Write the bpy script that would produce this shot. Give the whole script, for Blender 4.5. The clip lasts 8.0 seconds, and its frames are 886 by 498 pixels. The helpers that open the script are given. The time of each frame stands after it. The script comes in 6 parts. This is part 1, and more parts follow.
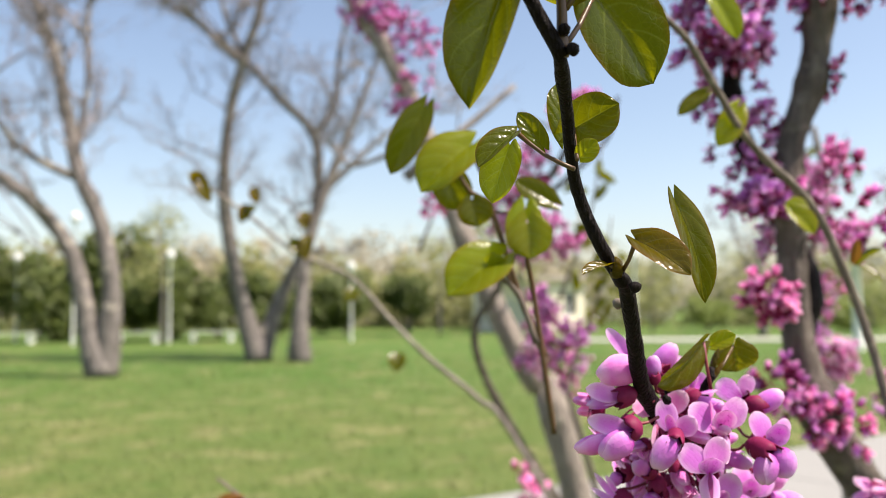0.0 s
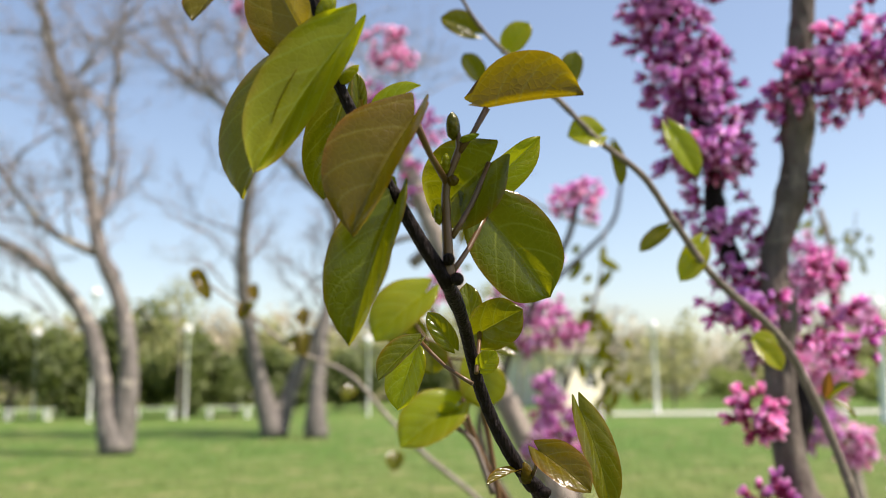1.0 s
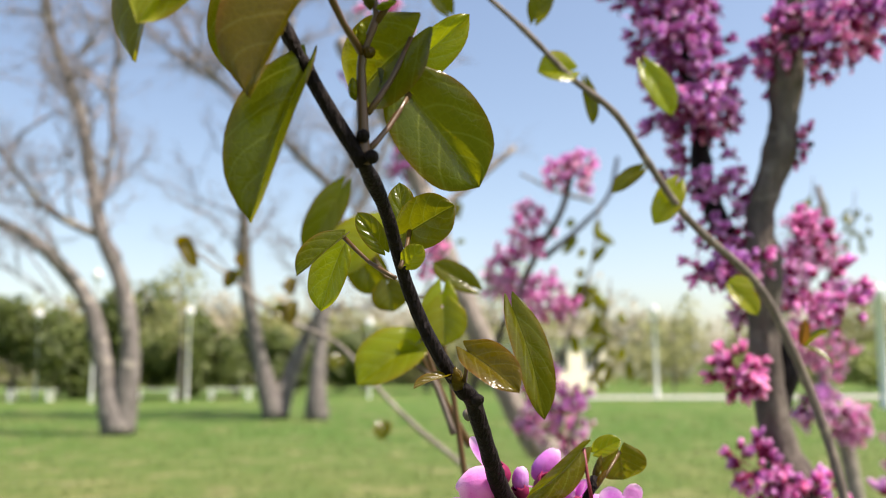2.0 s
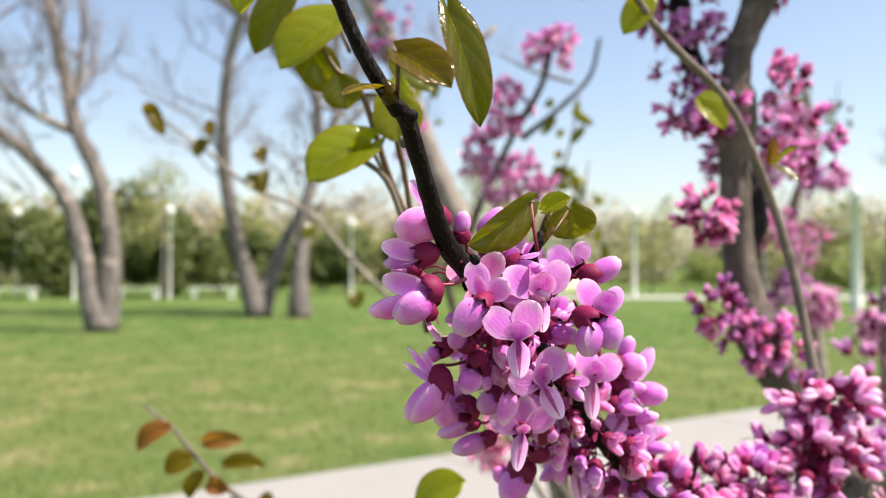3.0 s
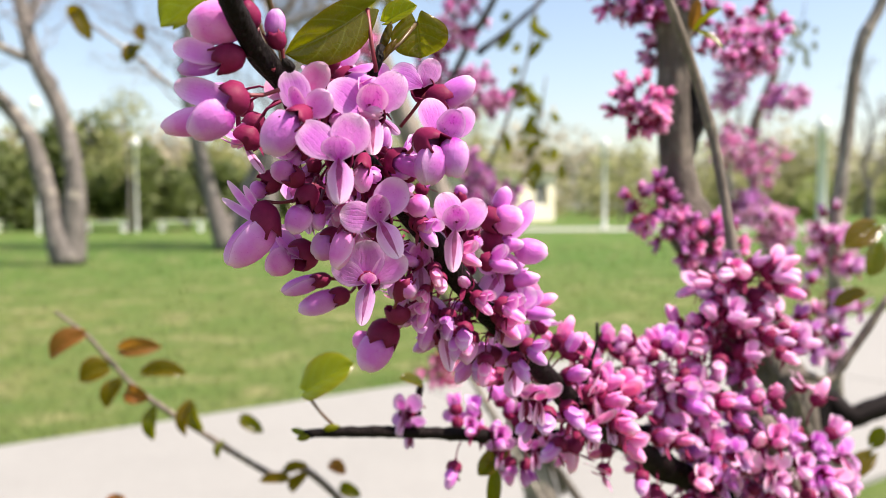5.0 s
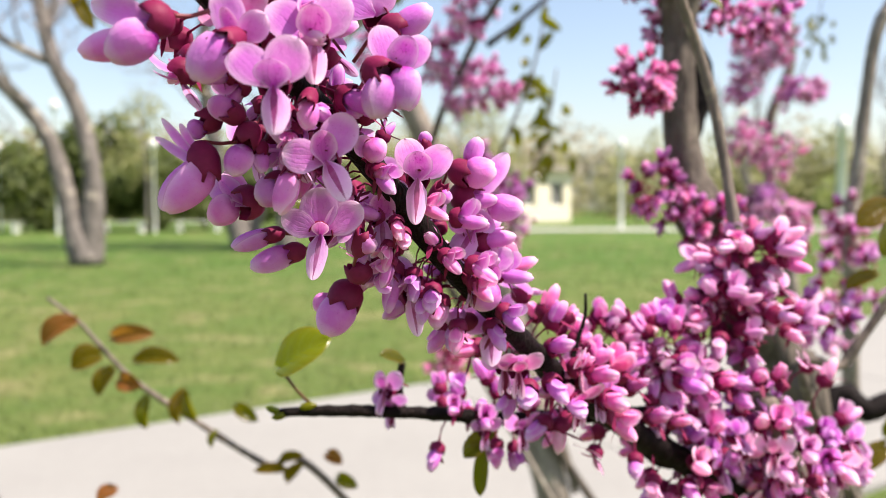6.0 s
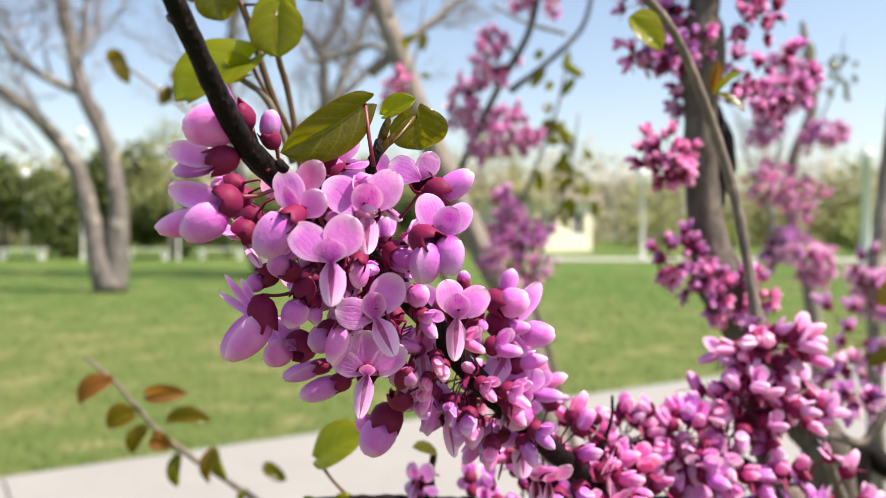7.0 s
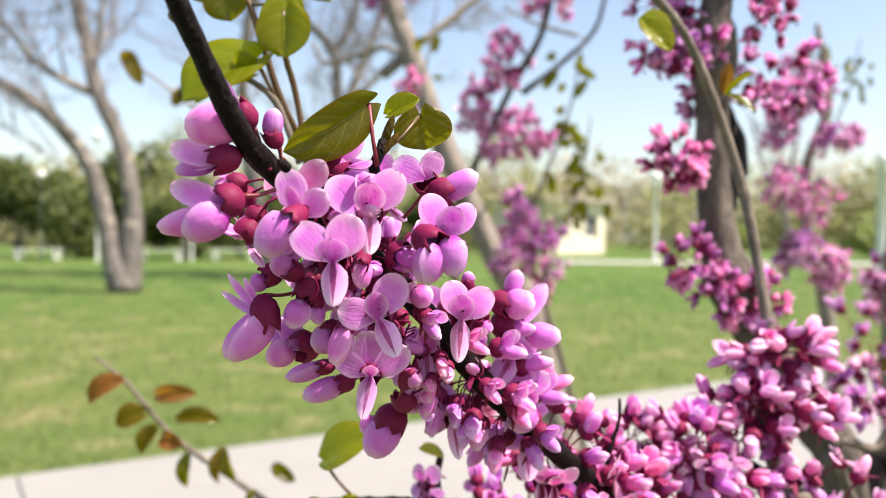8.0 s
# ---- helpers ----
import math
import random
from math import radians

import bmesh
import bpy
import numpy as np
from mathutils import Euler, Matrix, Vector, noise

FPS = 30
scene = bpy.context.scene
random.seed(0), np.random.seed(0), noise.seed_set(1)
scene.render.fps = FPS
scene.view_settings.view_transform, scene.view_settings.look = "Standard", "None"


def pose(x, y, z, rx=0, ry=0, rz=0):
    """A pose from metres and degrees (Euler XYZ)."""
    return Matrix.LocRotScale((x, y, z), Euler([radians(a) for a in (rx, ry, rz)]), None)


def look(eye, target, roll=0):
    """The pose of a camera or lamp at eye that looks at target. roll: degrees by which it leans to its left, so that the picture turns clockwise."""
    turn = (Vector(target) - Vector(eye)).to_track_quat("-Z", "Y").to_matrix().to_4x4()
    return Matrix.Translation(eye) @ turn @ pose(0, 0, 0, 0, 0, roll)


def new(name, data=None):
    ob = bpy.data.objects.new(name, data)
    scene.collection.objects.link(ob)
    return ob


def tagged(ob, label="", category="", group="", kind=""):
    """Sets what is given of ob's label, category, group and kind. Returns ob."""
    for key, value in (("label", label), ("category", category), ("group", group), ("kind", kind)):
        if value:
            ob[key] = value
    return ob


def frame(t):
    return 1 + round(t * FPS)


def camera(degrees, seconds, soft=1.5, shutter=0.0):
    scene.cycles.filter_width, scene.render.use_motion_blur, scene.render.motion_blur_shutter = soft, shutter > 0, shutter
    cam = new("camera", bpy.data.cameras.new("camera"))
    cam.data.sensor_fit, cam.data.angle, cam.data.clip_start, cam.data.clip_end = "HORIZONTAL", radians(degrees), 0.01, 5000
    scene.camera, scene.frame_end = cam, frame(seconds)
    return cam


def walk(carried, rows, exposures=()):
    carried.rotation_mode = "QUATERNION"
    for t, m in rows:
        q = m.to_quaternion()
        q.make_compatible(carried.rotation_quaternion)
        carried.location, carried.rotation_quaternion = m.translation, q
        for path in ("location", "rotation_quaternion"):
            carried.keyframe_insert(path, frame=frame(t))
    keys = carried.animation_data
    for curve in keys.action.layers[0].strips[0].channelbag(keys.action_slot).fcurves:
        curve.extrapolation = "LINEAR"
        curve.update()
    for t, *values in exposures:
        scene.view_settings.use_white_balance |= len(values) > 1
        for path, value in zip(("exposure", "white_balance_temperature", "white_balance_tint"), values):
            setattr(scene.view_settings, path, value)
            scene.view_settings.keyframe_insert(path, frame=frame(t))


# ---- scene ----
cam = camera(56.0, 8.0, soft=0.6)
PATH = [
    (0.0, -0.0721, -0.0435, 1.4783, 94.06, 0.35, -0.60),
    (0.5, -0.0586, -0.0419, 1.4944, 96.98, 0.54, -0.08),
    (1.0, -0.0519, -0.0468, 1.5017, 99.04, 0.64, 0.65),
    (1.2, -0.0498, -0.0486, 1.5030, 99.49, 0.66, 0.89),
    (2.3, -0.0382, -0.0306, 1.4773, 96.08, 0.08, 0.40),
    (2.5, -0.0383, -0.0289, 1.4702, 94.45, 0.16, -0.13),
    (3.0, -0.0319, -0.0238, 1.4582, 91.14, 0.08, -0.55),
    (3.5, -0.0280, -0.0163, 1.4532, 88.43, -0.13, -1.72),
    (4.0, -0.0214, -0.0123, 1.4488, 86.96, 0.03, -2.57),
    (4.5, -0.0146, -0.0093, 1.4451, 86.52, 0.16, -2.73),
    (6.0, 0.0035, 0.0094, 1.4292, 86.57, 0.31, -1.41),
    (6.5, 0.0025, 0.0042, 1.4390, 87.49, 0.18, -0.79),
    (7.0, 0.0000, 0.0000, 1.4500, 88.52, 0.00, 0.00),
    (7.5, 0.0015, -0.0025, 1.4514, 88.89, -0.11, 0.53),
    (8.0, 0.0015, 0.0009, 1.4497, 88.66, -0.25, 0.86),
]
walk(cam, [(t, pose(x, y, z, rx, ry, rz)) for t, x, y, z, rx, ry, rz in PATH],
     exposures=((0.0, 0.80, 7120, 14), (4.5, 0.89, 7120, 14), (6.0, 0.87, 7120, 14), (7.0, 0.82, 7120, 14), (8.0, 0.98, 7120, 14)))
cam.data.dof.use_dof = True
cam.data.dof.focus_distance = 0.146
cam.data.dof.aperture_fstop = 20.0

# ---- light ----
SUN_ELEV, SUN_AZ = 58.0, 106.0   # azimuth clockwise from straight ahead (+y)
world = bpy.data.worlds.new("sky")
scene.world = world
world.use_nodes = True
sky = world.node_tree.nodes.new("ShaderNodeTexSky")
sky.sky_type = "NISHITA"
sky.sun_disc = False
sky.sun_elevation = radians(SUN_ELEV)
sky.sun_rotation = radians(SUN_AZ)
sky.air_density, sky.dust_density, sky.ozone_density = 1.0, 1.4, 1.1
world.node_tree.links.new(sky.outputs[0], world.node_tree.nodes["Background"].inputs[0])
world.node_tree.nodes["Background"].inputs[1].default_value = 0.122
sun = new("sun", bpy.data.lights.new("sun", "SUN"))
sun.data.energy, sun.data.angle, sun.data.color = 5.0, radians(0.53), (1.0, 0.95, 0.87)
_a, _e = radians(SUN_AZ), radians(SUN_ELEV)
SUN_DIR = Vector((math.sin(_a) * math.cos(_e), math.cos(_a) * math.cos(_e), math.sin(_e)))
sun.matrix_world = look(SUN_DIR * 50, (0, 0, 0))


# ---- materials ----
class Nodes:
    """A short way to write node trees."""

    def __init__(self, name):
        self.mat = bpy.data.materials.new(name)
        self.mat.use_nodes = True
        self.tree = self.mat.node_tree
        self.bsdf = self.tree.nodes["Principled BSDF"]
        self.out = self.tree.nodes["Material Output"]

    def add(self, kind, **values):
        n = self.tree.nodes.new(kind)
        for k, v in values.items():
            n.inputs[k].default_value = v
        return n

    def link(self, a, b):
        self.tree.links.new(a, b)

    def noise(self, scale, detail=4.0, rough=0.55, vec=None):
        n = self.add("ShaderNodeTexNoise", Scale=scale, Detail=detail, Roughness=rough)
        n.noise_dimensions = "3D"
        if vec is not None:
            self.link(vec, n.inputs["Vector"])
        return n.outputs["Fac"]

    def coords(self, which="Object"):
        return self.add("ShaderNodeTexCoord").outputs[which]

    def ramp(self, fac, *stops):
        n = self.add("ShaderNodeValToRGB")
        el = n.color_ramp.elements
        while len(el) < len(stops):
            el.new(0.5)
        for e, (p, c) in zip(el, stops):
            e.position, e.color = p, (*c, 1.0) if len(c) == 3 else c
        self.link(fac, n.inputs["Fac"])
        return n.outputs["Color"]

    def mix(self, fac, a, b, mode="MIX"):
        n = self.tree.nodes.new("ShaderNodeMix")
        n.data_type, n.blend_type = "RGBA", mode
        for socket, value in ((n.inputs[0], fac), (n.inputs[6], a), (n.inputs[7], b)):
            if hasattr(value, "is_output"):
                self.link(value, socket)
            elif isinstance(value, (int, float)):
                socket.default_value = value
            else:
                socket.default_value = (*value, 1.0)
        return n.outputs[2]

    def math(self, op, a, b=0.0, c=0.0):
        n = self.tree.nodes.new("ShaderNodeMath")
        n.operation = op
        for socket, value in zip(n.inputs, (a, b, c)):
            if hasattr(value, "is_output"):
                self.link(value, socket)
            else:
                socket.default_value = value
        return n.outputs[0]

    def bump(self, height, strength=0.3, distance=0.001):
        n = self.add("ShaderNodeBump", Strength=strength, Distance=distance)
        self.link(height, n.inputs["Height"])
        self.link(n.outputs[0], self.bsdf.inputs["Normal"])
        return n.outputs[0]

    def set(self, color=None, rough=0.6, **more):
        if color is not None:
            if hasattr(color, "is_output"):
                self.link(color, self.bsdf.inputs["Base Color"])
            else:
                self.bsdf.inputs["Base Color"].default_value = (*color, 1.0)
        if hasattr(rough, "is_output"):
            self.link(rough, self.bsdf.inputs["Roughness"])
        else:
            self.bsdf.inputs["Roughness"].default_value = rough
        for k, v in more.items():
            self.bsdf.inputs[k.replace("_", " ")].default_value = v
        return self

    def translucent(self, color, amount, normal=None):
        t = self.add("ShaderNodeBsdfTranslucent")
        if hasattr(color, "is_output"):
            self.link(color, t.inputs["Color"])
        else:
            t.inputs["Color"].default_value = (*color, 1.0)
        if normal is not None:
            self.link(normal, t.inputs["Normal"])
        m = self.add("ShaderNodeMixShader")
        m.inputs[0].default_value = amount
        self.link(self.bsdf.outputs[0], m.inputs[1])
        self.link(t.outputs[0], m.inputs[2])
        self.link(m.outputs[0], self.out.inputs["Surface"])


def uv_parts(n):
    sep = n.add("ShaderNodeSeparateXYZ")
    uv = n.add("ShaderNodeUVMap")
    n.link(uv.outputs[0], sep.inputs[0])
    return sep.outputs[0], sep.outputs[1]


def petal_material(name, deep, body, pale):
    """Thin petal with fine veins, paler at claw and rim. The hood (u from 2 to 3) is deeper and veined, the keel (u from 4 to 5) fades to near white."""
    n = Nodes(name)
    u0, v = uv_parts(n)
    u = n.math("FRACT", u0)
    hood = n.math("MULTIPLY", n.math("GREATER_THAN", u0, 1.5), n.math("LESS_THAN", u0, 3.5))
    keel = n.math("GREATER_THAN", u0, 3.5)
    obj = n.coords()
    rnd = n.add("ShaderNodeObjectInfo").outputs["Random"]
    soft = n.noise(230.0, 3.0, vec=obj)
    fine = n.noise(1500.0, 2.0, vec=obj)
    across = n.math("ABSOLUTE", n.math("SUBTRACT", v, 0.5))
    vein = n.math("POWER", n.math("ABSOLUTE", n.math("SINE", n.math("ADD", n.math("MULTIPLY", v, 22.0), n.math("MULTIPLY", soft, 9.0)))), 14.0)
    vein = n.math("MULTIPLY", vein, n.math("SUBTRACT", 1.0, n.math("MULTIPLY", u, 0.55)))
    dots = n.math("GREATER_THAN", n.noise(1900.0, 1.0, vec=obj), 0.66)
    col = n.ramp(u, (0.0, deep), (0.12, deep), (0.36, body), (0.72, body), (0.93, pale), (1.0, pale))
    col = n.mix(n.math("MULTIPLY", soft, 0.34), col, deep)
    col = n.mix(n.math("MULTIPLY", vein, n.math("MULTIPLY_ADD", hood, 0.5, 0.03)), col, deep)
    col = n.mix(n.math("MULTIPLY", hood, 0.62), col, deep)
    col = n.mix(n.math("MULTIPLY", n.math("MULTIPLY", hood, dots), 0.5), col, (0.30, 0.01, 0.20))
    col = n.mix(n.math("MULTIPLY", keel, n.math("MULTIPLY", u, 0.7)), col, (0.97, 0.70, 0.90))
    groove = n.math("MULTIPLY_ADD", n.math("MULTIPLY", u, u), -0.13, n.math("MULTIPLY_ADD", soft, 0.06, 0.11))
    stripe = n.math("MULTIPLY", keel, n.math("LESS_THAN", across, groove))
    col = n.mix(n.math("MULTIPLY", stripe, 0.85), col, (0.36, 0.012, 0.16))
    col = n.mix(n.math("MULTIPLY", n.math("POWER", n.math("MULTIPLY", across, 2.0), 4.0), 0.8), col, pale)
    line = n.math("MAXIMUM", n.math("GREATER_THAN", across, 0.478), n.math("GREATER_THAN", u, 0.972))
    col = n.mix(n.math("MULTIPLY", line, 0.4), col, deep)
    patch = n.ramp(n.noise(320.0, 3.0, vec=obj), (0.42, (0, 0, 0)), (0.68, (1, 1, 1)))
    col = n.mix(n.math("MULTIPLY", patch, 0.22), col, pale)
    col = n.mix(n.math("MULTIPLY", n.math("GREATER_THAN", n.noise(2600.0, 1.0, vec=obj), 0.70), 0.25), col, deep)
    hsv = n.add("ShaderNodeHueSaturation", Saturation=1.0)
    n.link(n.math("MULTIPLY_ADD", rnd, 0.045, 0.478), hsv.inputs["Hue"])
    n.link(n.math("MULTIPLY_ADD", rnd, 0.25, 0.88), hsv.inputs["Value"])
    n.link(col, hsv.inputs["Color"])
    col = hsv.outputs[0]
    b = n.bump(n.math("ADD", n.math("MULTIPLY", vein, 0.12), n.math("ADD", soft, n.math("MULTIPLY", fine, 0.30))), 0.45, 0.0004)
    n.set(col, 0.48, Specular_IOR_Level=0.28)
    n.translucent(col, 0.40, b)
    return n.mat


def leaf_material(name, top, second, vein_col, through_col, rough=0.20, amount=0.46):
    """Young leaf: pale ribs, blade quilted between them, waxy shine, light coming through."""
    n = Nodes(name)
    u, v = uv_parts(n)
    obj = n.coords()
    rnd = n.add("ShaderNodeObjectInfo").outputs["Random"]
    a = n.math("ABSOLUTE", n.math("SUBTRACT", v, 0.5))
    rib = n.math("SUBTRACT", 1.0, n.math("MINIMUM", n.math("MULTIPLY", a, 40.0), 1.0))
    wob = n.noise(160.0, 3.0, vec=obj)
    s = n.math("ADD", n.math("SUBTRACT", u, n.math("MULTIPLY", a, 0.85)), n.math("MULTIPLY", wob, 0.09))
    wave = n.math("ABSOLUTE", n.math("COSINE", n.math("MULTIPLY_ADD", s, 13.0, n.math("MULTIPLY", rnd, 2.0))))
    side = n.math("POWER", wave, 90.0)
    fine = n.noise(900.0, 3.0, vec=obj)
    voro = n.add("ShaderNodeTexVoronoi", Scale=800.0)
    voro.feature = "DISTANCE_TO_EDGE"
    n.link(obj, voro.inputs["Vector"])
    net = n.math("SUBTRACT", 1.0, n.math("MINIMUM", n.math("MULTIPLY", voro.outputs["Distance"], 7.0), 1.0))
    veins = n.math("MAXIMUM", rib, side)
    blot = n.noise(110.0, 4.0, vec=obj)
    f = n.math("ADD", n.math("MULTIPLY", blot, 1.3), n.math("MULTIPLY_ADD", rnd, 0.8, -0.7))
    col = n.mix(n.math("MINIMUM", n.math("MAXIMUM", f, 0.0), 1.0), top, second)
    rim = n.math("POWER", n.math("MULTIPLY", a, 2.0), 9.0)
    col = n.mix(n.math("MULTIPLY", rim, 0.7), col, (0.16, 0.045, 0.012))
    col = n.mix(n.math("MULTIPLY", veins, 0.42), col, vein_col)
    col = n.mix(n.math("MULTIPLY", net, 0.10), col, vein_col)
    quilt = n.math("SUBTRACT", 1.0, n.math("POWER", wave, 3.0))
    h = n.math("ADD", n.math("MULTIPLY", blot, 0.9), n.math("MULTIPLY", quilt, 0.16))
    h = n.math("SUBTRACT", n.math("ADD", h, n.math("MULTIPLY", fine, 0.10)), n.math("ADD", n.math("MULTIPLY", rib, 0.5), n.math("MULTIPLY", net, 0.05)))
    b = n.bump(h, 0.5, 0.0008)
    n.set(col, n.math("MULTIPLY_ADD", blot, 0.16, rough - 0.06), Specular_IOR_Level=0.32)
    tcol = n.mix(n.math("MULTIPLY", veins, 0.45), n.mix(0.25, through_col, col), vein_col)
    n.translucent(tcol, amount, b)
    return n.mat


def bark_material(name, dark, light, scale=60.0, rough=0.75, lichen=None, bump=0.6, dist=0.002):
    n = Nodes(name)
    obj = n.coords()
    mp = n.add("ShaderNodeMapping")
    mp.inputs["Scale"].default_value = (1.0, 1.0, 0.35)
    n.link(obj, mp.inputs["Vector"])
    big = n.noise(scale * 0.25, 5.0, vec=obj)
    fine = n.noise(scale, 6.0, 0.65, vec=mp.outputs[0])
    voro = n.add("ShaderNodeTexVoronoi", Scale=scale * 1.6)
    n.link(mp.outputs[0], voro.inputs["Vector"])
    pits = n.math("MINIMUM", n.math("MULTIPLY", voro.outputs["Distance"], 1.6), 1.0)
    col = n.ramp(fine, (0.3, dark), (0.72, light))
    col = n.mix(n.math("MULTIPLY", big, 0.4), col, dark)
    if lichen:
        spots = n.ramp(n.noise(scale * 0.6, 3.0, vec=obj), (0.58, (0, 0, 0)), (0.66, (1, 1, 1)))
        col = n.mix(n.math("MULTIPLY", spots, 0.6), col, lichen)
    n.bump(n.math("ADD", fine, n.math("MULTIPLY", pits, 0.5)), bump, dist)
    n.set(col, rough, Specular_IOR_Level=0.15)
    return n.mat


def plain_material(name, a, b, scale, rough=0.7, bump=0.2, dist=0.002, metal=0.0):
    n = Nodes(name)
    obj = n.coords()
    f = n.noise(scale, 5.0, vec=obj)
    g = n.noise(scale * 0.13, 3.0, vec=obj)
    col = n.mix(n.math("ADD", n.math("MULTIPLY", f, 0.55), n.math("MULTIPLY", g, 0.45)), a, b)
    n.bump(f, bump, dist)
    n.set(col, rough, Metallic=metal)
    return n.mat


def crown_material(name, a, b, amount=0.35):
    n = Nodes(name)
    isl = n.add("ShaderNodeNewGeometry").outputs["Random Per Island"]
    big = n.noise(0.5, 3.0, vec=n.coords())
    col = n.mix(n.math("ADD", n.math("MULTIPLY", isl, 0.6), n.math("MULTIPLY", big, 0.4)), a, b)
    n.set(col, 0.6)
    n.translucent(col, amount)
    return n.mat


M_PETAL = petal_material("petal", (0.55, 0.035, 0.45), (0.87, 0.26, 0.85), (0.98, 0.68, 0.96))
M_PETAL_PINK = petal_material("petal_pink", (0.66, 0.03, 0.36), (0.92, 0.24, 0.70), (0.98, 0.66, 0.90))
# Darker copy of petal; stands in for shade in the lowest whorls
M_PETAL_DARK = petal_material("petal_dark", (0.28, 0.03, 0.28), (0.52, 0.13, 0.50), (0.74, 0.36, 0.70))
# Paler copy of petal: far blossom, and painted sunlight on the lower right cluster
M_PETAL_PALE = petal_material("petal_pale", (0.78, 0.12, 0.50), (0.96, 0.50, 0.86), (0.98, 0.80, 0.94))
M_CALYX = plain_material("calyx", (0.085, 0.0035, 0.03), (0.29, 0.015, 0.085), 900.0, 0.6, 0.3, 0.0003)
M_CALYX.node_tree.nodes["Principled BSDF"].inputs["Specular IOR Level"].default_value = 0.2
M_STALK = plain_material("flower_stalk", (0.12, 0.012, 0.02), (0.25, 0.03, 0.05), 700.0, 0.5, 0.1, 0.0002)
M_LEAF = leaf_material("leaf_green", (0.030, 0.048, 0.003), (0.068, 0.052, 0.004), (0.22, 0.24, 0.03), (0.38, 0.38, 0.004), 0.17, 0.42)
M_LEAF_BRONZE = leaf_material("leaf_bronze", (0.056, 0.046, 0.003), (0.095, 0.044, 0.004), (0.22, 0.19, 0.03), (0.42, 0.31, 0.004), 0.16, 0.42)
# Light green leaf; its raised colours also stand in for backlit glow
M_LEAF_BRIGHT = leaf_material("leaf_bright", (0.13, 0.17, 0.006), (0.17, 0.15, 0.006), (0.34, 0.40, 0.05), (0.60, 0.64, 0.010), 0.20, 0.5)
M_LEAF_RED = leaf_material("leaf_red", (0.16, 0.07, 0.015), (0.26, 0.055, 0.012), (0.3, 0.16, 0.05), (0.48, 0.22, 0.02), 0.45)
M_STEM = bark_material("young_bark", (0.0035, 0.0014, 0.0018), (0.010, 0.005, 0.005), 900.0, 0.6, (0.022, 0.014, 0.013), 0.8, 0.0010)
M_SHOOT = plain_material("green_shoot", (0.05, 0.055, 0.012), (0.13, 0.035, 0.02), 300.0, 0.4, 0.2, 0.0003)
M_TWIG = bark_material("twig_bark", (0.10, 0.082, 0.070), (0.25, 0.205, 0.175), 300.0, 0.7, (0.3, 0.26, 0.2), 0.5, 0.001)
M_TRUNK = bark_material("redbud_bark", (0.055, 0.044, 0.041), (0.21, 0.175, 0.15), 110.0, 0.85, (0.22, 0.19, 0.16), 1.0, 0.004)
M_TRUNK_PALE = bark_material("redbud_bark_pale", (0.16, 0.135, 0.12), (0.37, 0.325, 0.285), 80.0, 0.85, (0.42, 0.38, 0.32), 0.8, 0.004)
M_BARK = bark_material("park_tree_bark", (0.095, 0.085, 0.080), (0.275, 0.243, 0.226), 6.0, 0.9, (0.45, 0.4, 0.34), 0.9, 0.04)
M_TWIGS_FAR = plain_material("bare_twigs", (0.18, 0.15, 0.155), (0.30, 0.26, 0.265), 3.0, 0.9, 0.1, 0.01)


# ---- building tools ----
ROOTS = set()   # things whose parts are given in world places


def under(ob, parent):
    ob.parent = parent
    if parent in ROOTS:
        ob.matrix_parent_inverse = Matrix.Translation(-parent.location)


def mesh_object(name, verts, faces, mat, parent=None, label="", smooth=True, uvs=None):
    me = bpy.data.meshes.new(name)
    me.from_pydata(verts, [], faces)
    if uvs is not None:
        layer = me.uv_layers.new(name="UVMap")
        idx = np.empty(len(me.loops), dtype=np.int32)
        me.loops.foreach_get("vertex_index", idx)
        layer.data.foreach_set("uv", np.asarray(uvs, dtype=np.float32)[idx].ravel())
    if smooth:
        me.polygons.foreach_set("use_smooth", [True] * len(me.polygons))
    for m in (mat if isinstance(mat, (list, tuple)) else [mat]):
        me.materials.append(m)
    me.update()
    ob = new(name, me)
    if parent is not None:
        under(ob, parent)
    if label:
        tagged(ob, label)
    return ob


def spline(points, step):
    """Catmull-Rom through the points, about step apart; returns points and their place 0..1 along the list."""
    p = [Vector(q) for q in points]
    p = [p[0] * 2 - p[1]] + p + [p[-1] * 2 - p[-2]]
    out, par = [], []
    n = len(p) - 3
    for i in range(n):
        a, b, c, d = p[i:i + 4]
        k = max(1, int((c - b).length / step))
        for j in range(k):
            t = j / k
            out.append(0.5 * ((2 * b) + (c - a) * t + (2 * a - 5 * b + 4 * c - d) * t * t + (3 * b - a - 3 * c + d) * t ** 3))
            par.append((i + t) / n)
    out.append(p[-2])
    par.append(1.0)
    return out, par


